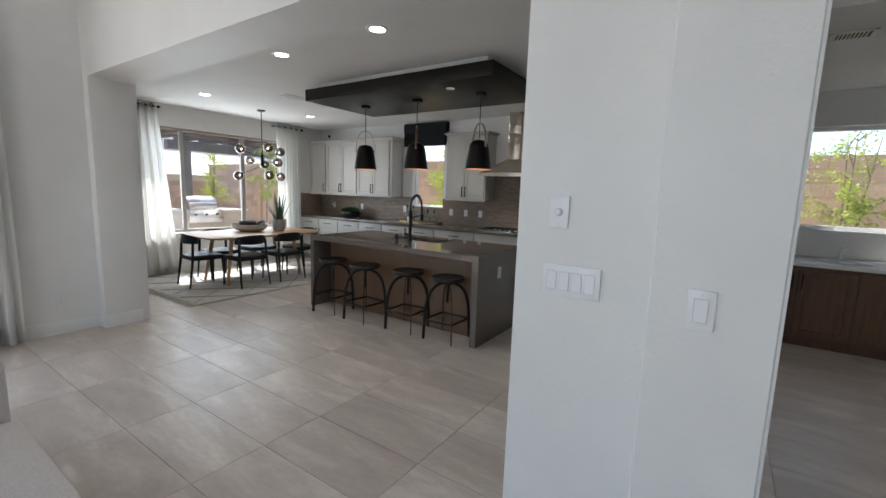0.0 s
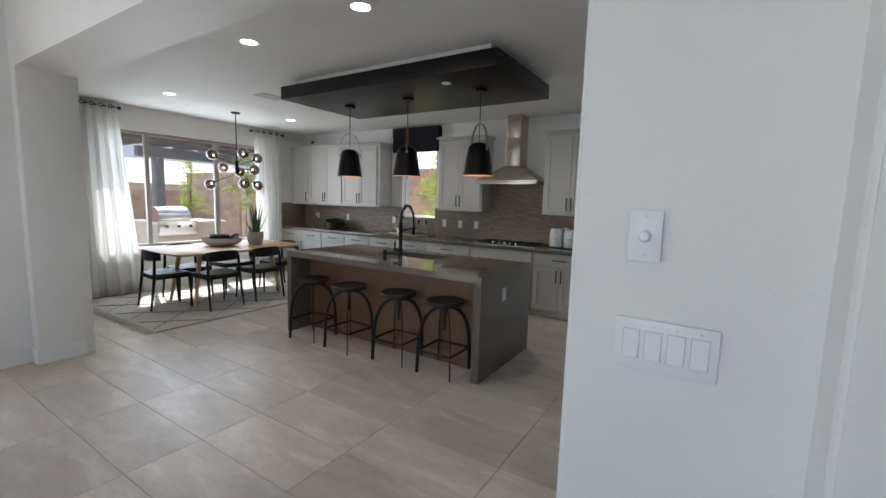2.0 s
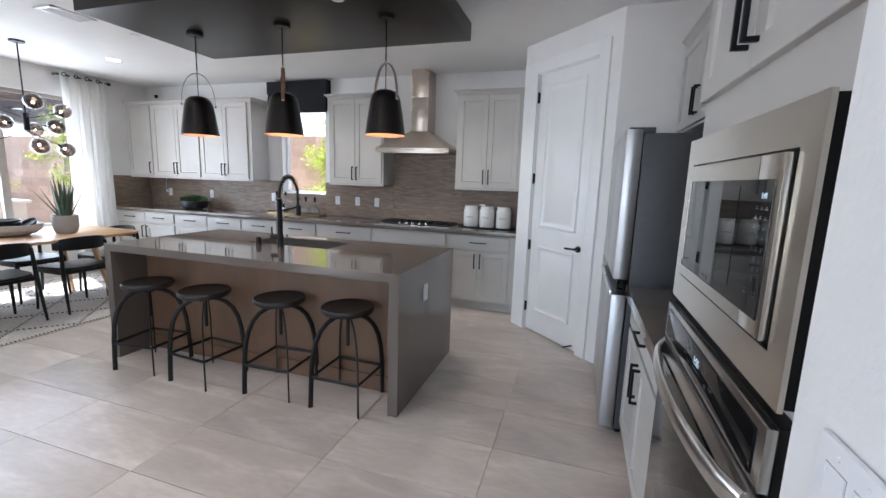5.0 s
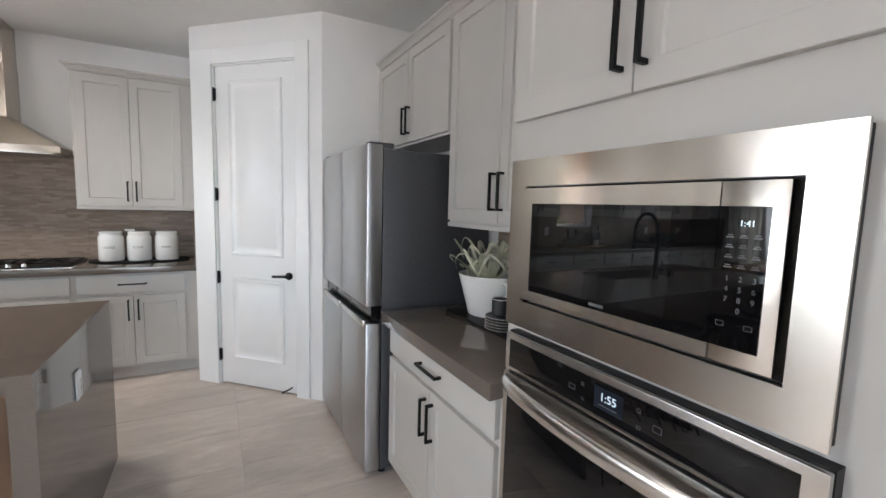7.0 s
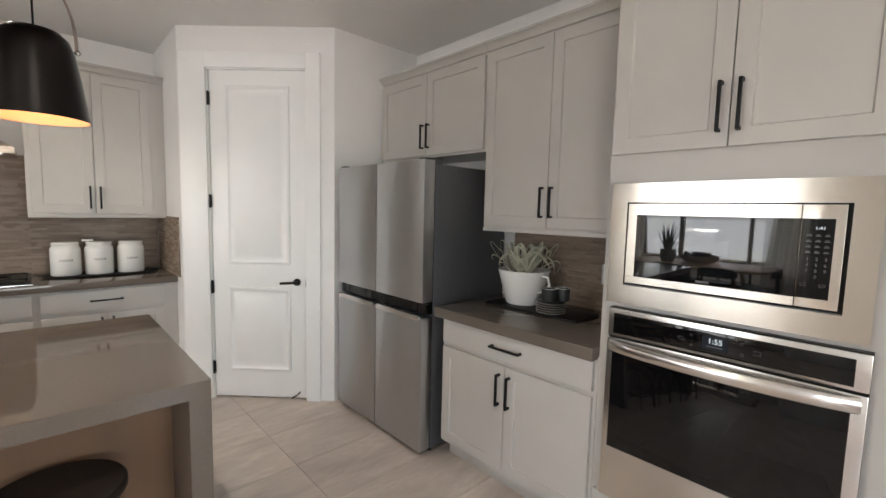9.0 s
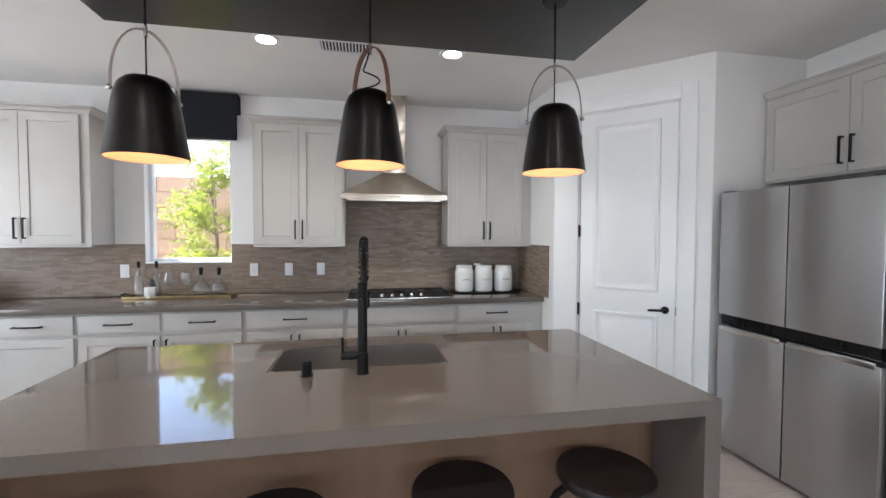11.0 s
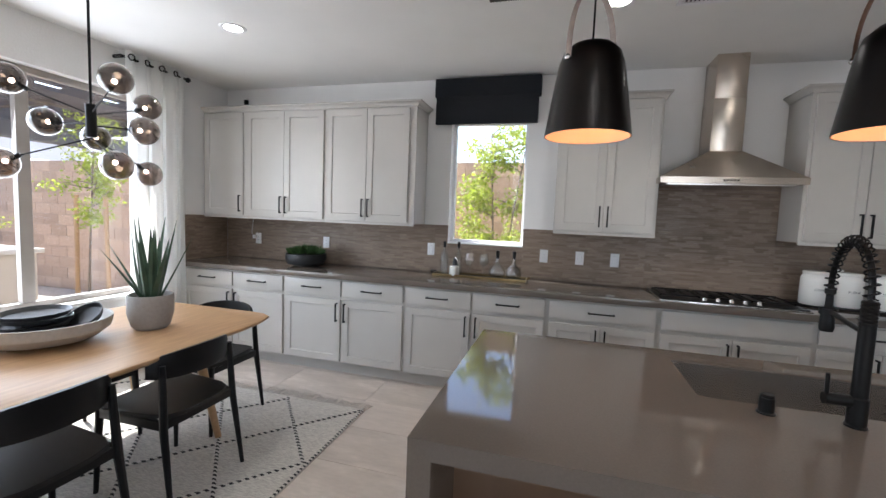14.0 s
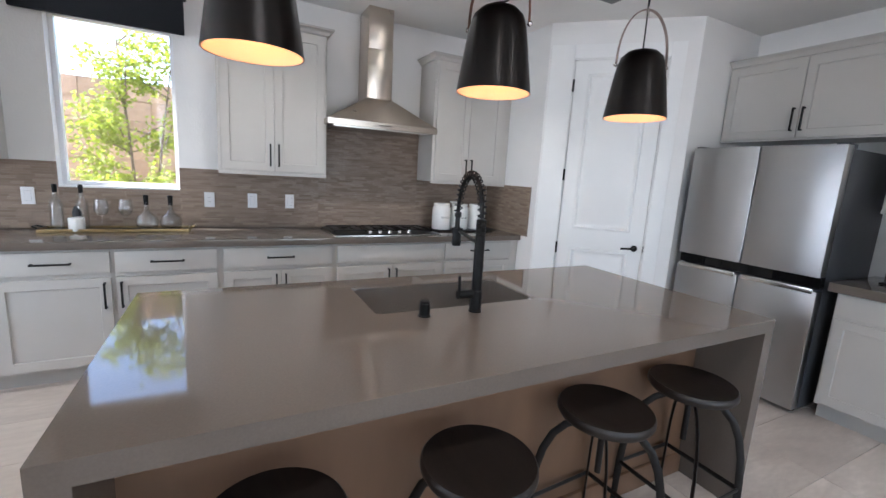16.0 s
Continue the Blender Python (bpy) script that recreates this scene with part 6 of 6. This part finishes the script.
for f in ((0, 1, 4), (1, 2, 5, 4), (2, 3, 5), (3, 0, 4, 5), (0, 3, 2, 1)):
    bm.faces.new([vs[i] for i in f])
part("roof", bm, mat("pale_roof", (0.48, 0.44, 0.40), 0.9, noise_scale=3, vary=0.1), nb, world=True)

# patio cover
BEAM = mat("brown_beam", (0.075, 0.058, 0.05), 0.7, noise_scale=6, vary=0.2, stretch=(1, 1, 6))
POSTM = mat("grey_post", (0.17, 0.165, 0.165), 0.7, noise_scale=6, vary=0.1)
pg = thing("patio_cover", (-10.0, 5.0, -0.10), "brown beamed patio cover on a grey post", "pergola")
part("post", abox(-11.6, -11.4, 5.58, 5.78, -0.10, 2.31, bevel=0.01), POSTM, pg, world=True)
part("beam", abox(-11.6, -11.4, 5.25, 9.0, 2.31, 2.54, bevel=0.008), POSTM, pg, world=True)
for k in range(9):
    y = 3.2 + k * 0.62
    part("rafter", abox(-12.1, -8.95, y, y + 0.09, 2.545, 2.70, bevel=0.005), BEAM, pg, world=True)
part("beam", abox(-9.10, -8.96, 2.6, 9.0, 2.42, 2.542, bevel=0.005), BEAM, pg, world=True)
for k in range(10):
    x = -12.0 + k * 0.32
    part("lath", abox(x, x + 0.05, 2.8, 8.6, 2.705, 2.75), BEAM, pg, world=True)
solid("eave", abox(XW - T - 0.50, XW - T, 1.0, 7.5, 2.70, 2.82), STUCCO, "stucco roof eave over the dining window", kind="structure")

# barbecue
bb = thing("barbecue_island", (-9.2, 4.85, -0.10), "stuccoed outdoor counter with a built-in steel grill", "barbecue")
part("counter_base", abox(-9.75, -8.75, 4.43, 5.75, -0.10, 0.86, bevel=0.01), STUCCO, bb, world=True)
part("counter_top", abox(-9.80, -8.70, 4.41, 5.80, 0.86, 0.91, bevel=0.01), mat("pale_stone", (0.55, 0.5, 0.44), 0.5, noise_scale=20, vary=0.1), bb, world=True)
bm = bmesh.new()
rings = []
for k in range(9):
    a = math.pi * k / 8
    rings.append([bm.verts.new((-9.08 + 0.36 * math.cos(a), y, 0.93 + 0.29 * math.sin(a) ** 0.7)) for y in (4.46, 5.06)])
for a, b in zip(rings, rings[1:]):
    bm.faces.new((a[0], a[1], b[1], b[0]))
bm.faces.new([r[0] for r in rings])
bm.faces.new([r[1] for r in rings][::-1])
part("grill_hood", bm, STEELH, bb, "rounded steel hood", world=True, smooth=50)
part("grill_front", abox(-8.74, -8.66, 4.42, 5.15, 0.64, 0.93, bevel=0.01), STEELH, bb, "steel control front", world=True)
part("handle", tube(bmesh.new(), [(-8.62, 4.5, 0.97), (-8.62, 5.07, 0.97)], 0.012, 10), STEELH, bb, world=True)
for y in (4.55, 4.78, 5.02):
    part("knob", tube(bmesh.new(), [(-8.665, y, 0.82), (-8.63, y, 0.82)], 0.022, 12), BLACK, bb, world=True)
bb.location += Vector((-0.95, 0.42, 0.0))

# trees
LEAFT = mat("sunlit_leaf", (0.27, 0.31, 0.085), 0.5, noise_scale=3, vary=0.35)
ln, ll = LEAFT.node_tree.nodes, LEAFT.node_tree.links
LEAFT.node_tree.nodes["Principled BSDF"].inputs["Specular IOR Level"].default_value = 0.3
tl, mxs = ln.new("ShaderNodeBsdfTranslucent"), ln.new("ShaderNodeMixShader")
tl.inputs[0].default_value = (0.42, 0.50, 0.05, 1)
mxs.inputs[0].default_value = 0.45
ll.new(ln["Principled BSDF"].outputs[0], mxs.inputs[1])
ll.new(tl.outputs[0], mxs.inputs[2])
ll.new(mxs.outputs[0], ln["Material Output"].inputs[0])
BARK = mat("thin_bark", (0.20, 0.15, 0.11), 0.9, noise_scale=20, vary=0.3, bump=0.4)


def tree(x, y, h, spread, leaves, seed, label, stakes=False, low=0.55, stems=3, depth=1.0):
    rnd = random.Random(seed)
    t = thing("tree", (x, y, -0.21), label, "tree")
    bm = bmesh.new()
    tips = []
    for k in range(stems):
        a = k * 2.1 + rnd.uniform(-0.4, 0.4)
        lean = rnd.uniform(0.05, 0.3) * spread
        pts = [(0, 0, 0), (lean * 0.2 * math.cos(a), lean * 0.2 * math.sin(a), h * 0.3), (lean * 0.6 * math.cos(a), lean * 0.6 * math.sin(a), h * 0.65), (lean * math.cos(a), lean * math.sin(a), h * 0.95)]
        tube(bm, pts, 0.02, 8, radii=(0.018, 0.014, 0.009, 0.004))
        for j in range(40 // stems):
            u = low * 0.8 + (1 - low * 0.8) * rnd.random()
            b0 = Vector(pts[0]).lerp(Vector(pts[3]), u)
            d = Vector((rnd.uniform(-1, 1), rnd.uniform(-1, 1), rnd.uniform(-0.1, 0.7))).normalized()
            d.y *= depth
            L = spread * rnd.uniform(0.35, 1.0) * (1.15 - u * 0.6)
            tube(bm, [b0, b0 + d * L * 0.5 + Vector((0, 0, 0.03)), b0 + d * L], 0.006, 5, radii=(0.008, 0.005, 0.002))
            tips.append((b0, b0 + d * L))
    part("trunk", bm, BARK, t, "slender branching stems")
    verts, faces = [], []
    for k in range(leaves):
        b0, b1 = min(rnd.choice(tips), rnd.choice(tips), key=lambda q: q[1].z) if k % 2 else rnd.choice(tips)
        p = b0.lerp(b1, rnd.uniform(0.25, 1.08)) + Vector((rnd.gauss(0, 0.05), rnd.gauss(0, 0.05), rnd.gauss(0, 0.05)))
        d = Vector((rnd.uniform(-1, 1), rnd.uniform(-1, 1), rnd.uniform(-0.9, 0.4))).normalized()
        s = d.orthogonal().normalized()
        s = (Matrix.Rotation(rnd.uniform(0, 6.28), 3, d) @ s)
        L = rnd.uniform(0.03, 0.06)
        w = L * 0.3
        n = len(verts)
        verts += [p, p + d * L * 0.5 + s * w, p + d * L, p + d * L * 0.5 - s * w]
        faces.append((n, n + 1, n + 2, n + 3))
    me = bpy.data.meshes.new("crown")
    me.from_pydata(verts, [], faces)
    me.materials.append(LEAFT)
    ob = new("crown", me)
    ob.parent = t
    if stakes:
        for dx in (-0.28, 0.30):
            part("stake", tube(bmesh.new(), [(dx, 0.05, 0), (dx * 0.9, 0.05, 1.75)], 0.028, 10), OAK, t, "round wooden stake")
    return t


tree(-4.72, 7.78, 2.8, 1.25, 7200, 1, "young tree with bright yellow-green leaves behind the window", low=0.3, depth=0.45)
tree(1.25, 7.75, 2.7, 0.80, 3600, 2, "young tree with bright yellow-green leaves by the laundry", low=0.3, depth=0.6)
tree(-10.0, 6.9, 3.0, 0.75, 2600, 5, "young staked tree beside the patio", True, low=0.6, stems=1)
tree(-13.2, 7.2, 2.9, 0.7, 2000, 6, "young leafy tree by the garden wall", False, low=0.5)
def shrub(x, y, r, seed):
    rnd = random.Random(seed)
    t = thing("shrub", (x, y, -0.21), "low bright green garden shrub", "shrub", "garden shrubs")
    verts, faces = [], []
    for k in range(900):
        d = Vector((rnd.gauss(0, 1), rnd.gauss(0, 1), abs(rnd.gauss(0, 1)))).normalized()
        p = d * r * rnd.uniform(0.5, 1.0) * (1 + 0.25 * math.sin(5 * d.x + 3 * d.y))
        a = (d + Vector((rnd.uniform(-1, 1), rnd.uniform(-1, 1), rnd.uniform(-1, 1))) * 0.6).normalized()
        s = a.orthogonal().normalized()
        L = rnd.uniform(0.05, 0.10)
        n = len(verts)
        verts += [p, p + a * L * 0.5 + s * L * 0.22, p + a * L, p + a * L * 0.5 - s * L * 0.22]
        faces.append((n, n + 1, n + 2, n + 3))
    me = bpy.data.meshes.new("foliage")
    me.from_pydata(verts, [], faces)
    me.materials.append(LEAFT)
    ob = new("foliage", me)
    ob.parent = t
    part("stems", tube(bmesh.new(), [(0, 0, 0), (0.02, 0, r * 0.6)], 0.012, 6), BARK, t)
for x, y, r in ((-12.2, 4.3, 0.75), (-9.6, 6.7, 0.38), (-8.6, 6.3, 0.33), (-13.5, 5.4, 0.5)):
    shrub(x, y, r, int(abs(x * 10)))

# ---- floor ----
solid("floor_slab", abox(-7.79, 2.66, -4.16, YN + T, -0.2, -0.006), GROUT, "concrete floor with grey grout", kind="structure")
floor = thing("floor", (0, 0, 0), "grey-beige veined porcelain floor tiles laid in a straight grid", "floor", kind="structure")
TX, TY = 0.818, 0.4055
tile_mesh = mesh_of("tile", abox(-TX / 2 + 0.0013, TX / 2 - 0.0013, -TY / 2 + 0.0013, TY / 2 - 0.0013, -0.012, 0.0, bevel=0.0012), TILE)
for i in range(-8, 7):
    for j in range(-15, 12):
        x, y = -2.12 + (i + 0.5) * TX, 2.125 + (j + 0.5) * TY
        if x < XW - 0.3 or x > 2.7 or y < -4.1 or y > YN + 0.1:
            continue
        if y < 1.9 and x < -5.6:
            continue
        tile = new("tile", tile_mesh)
        tile.location = (x, y, 0)
        tile.parent = floor
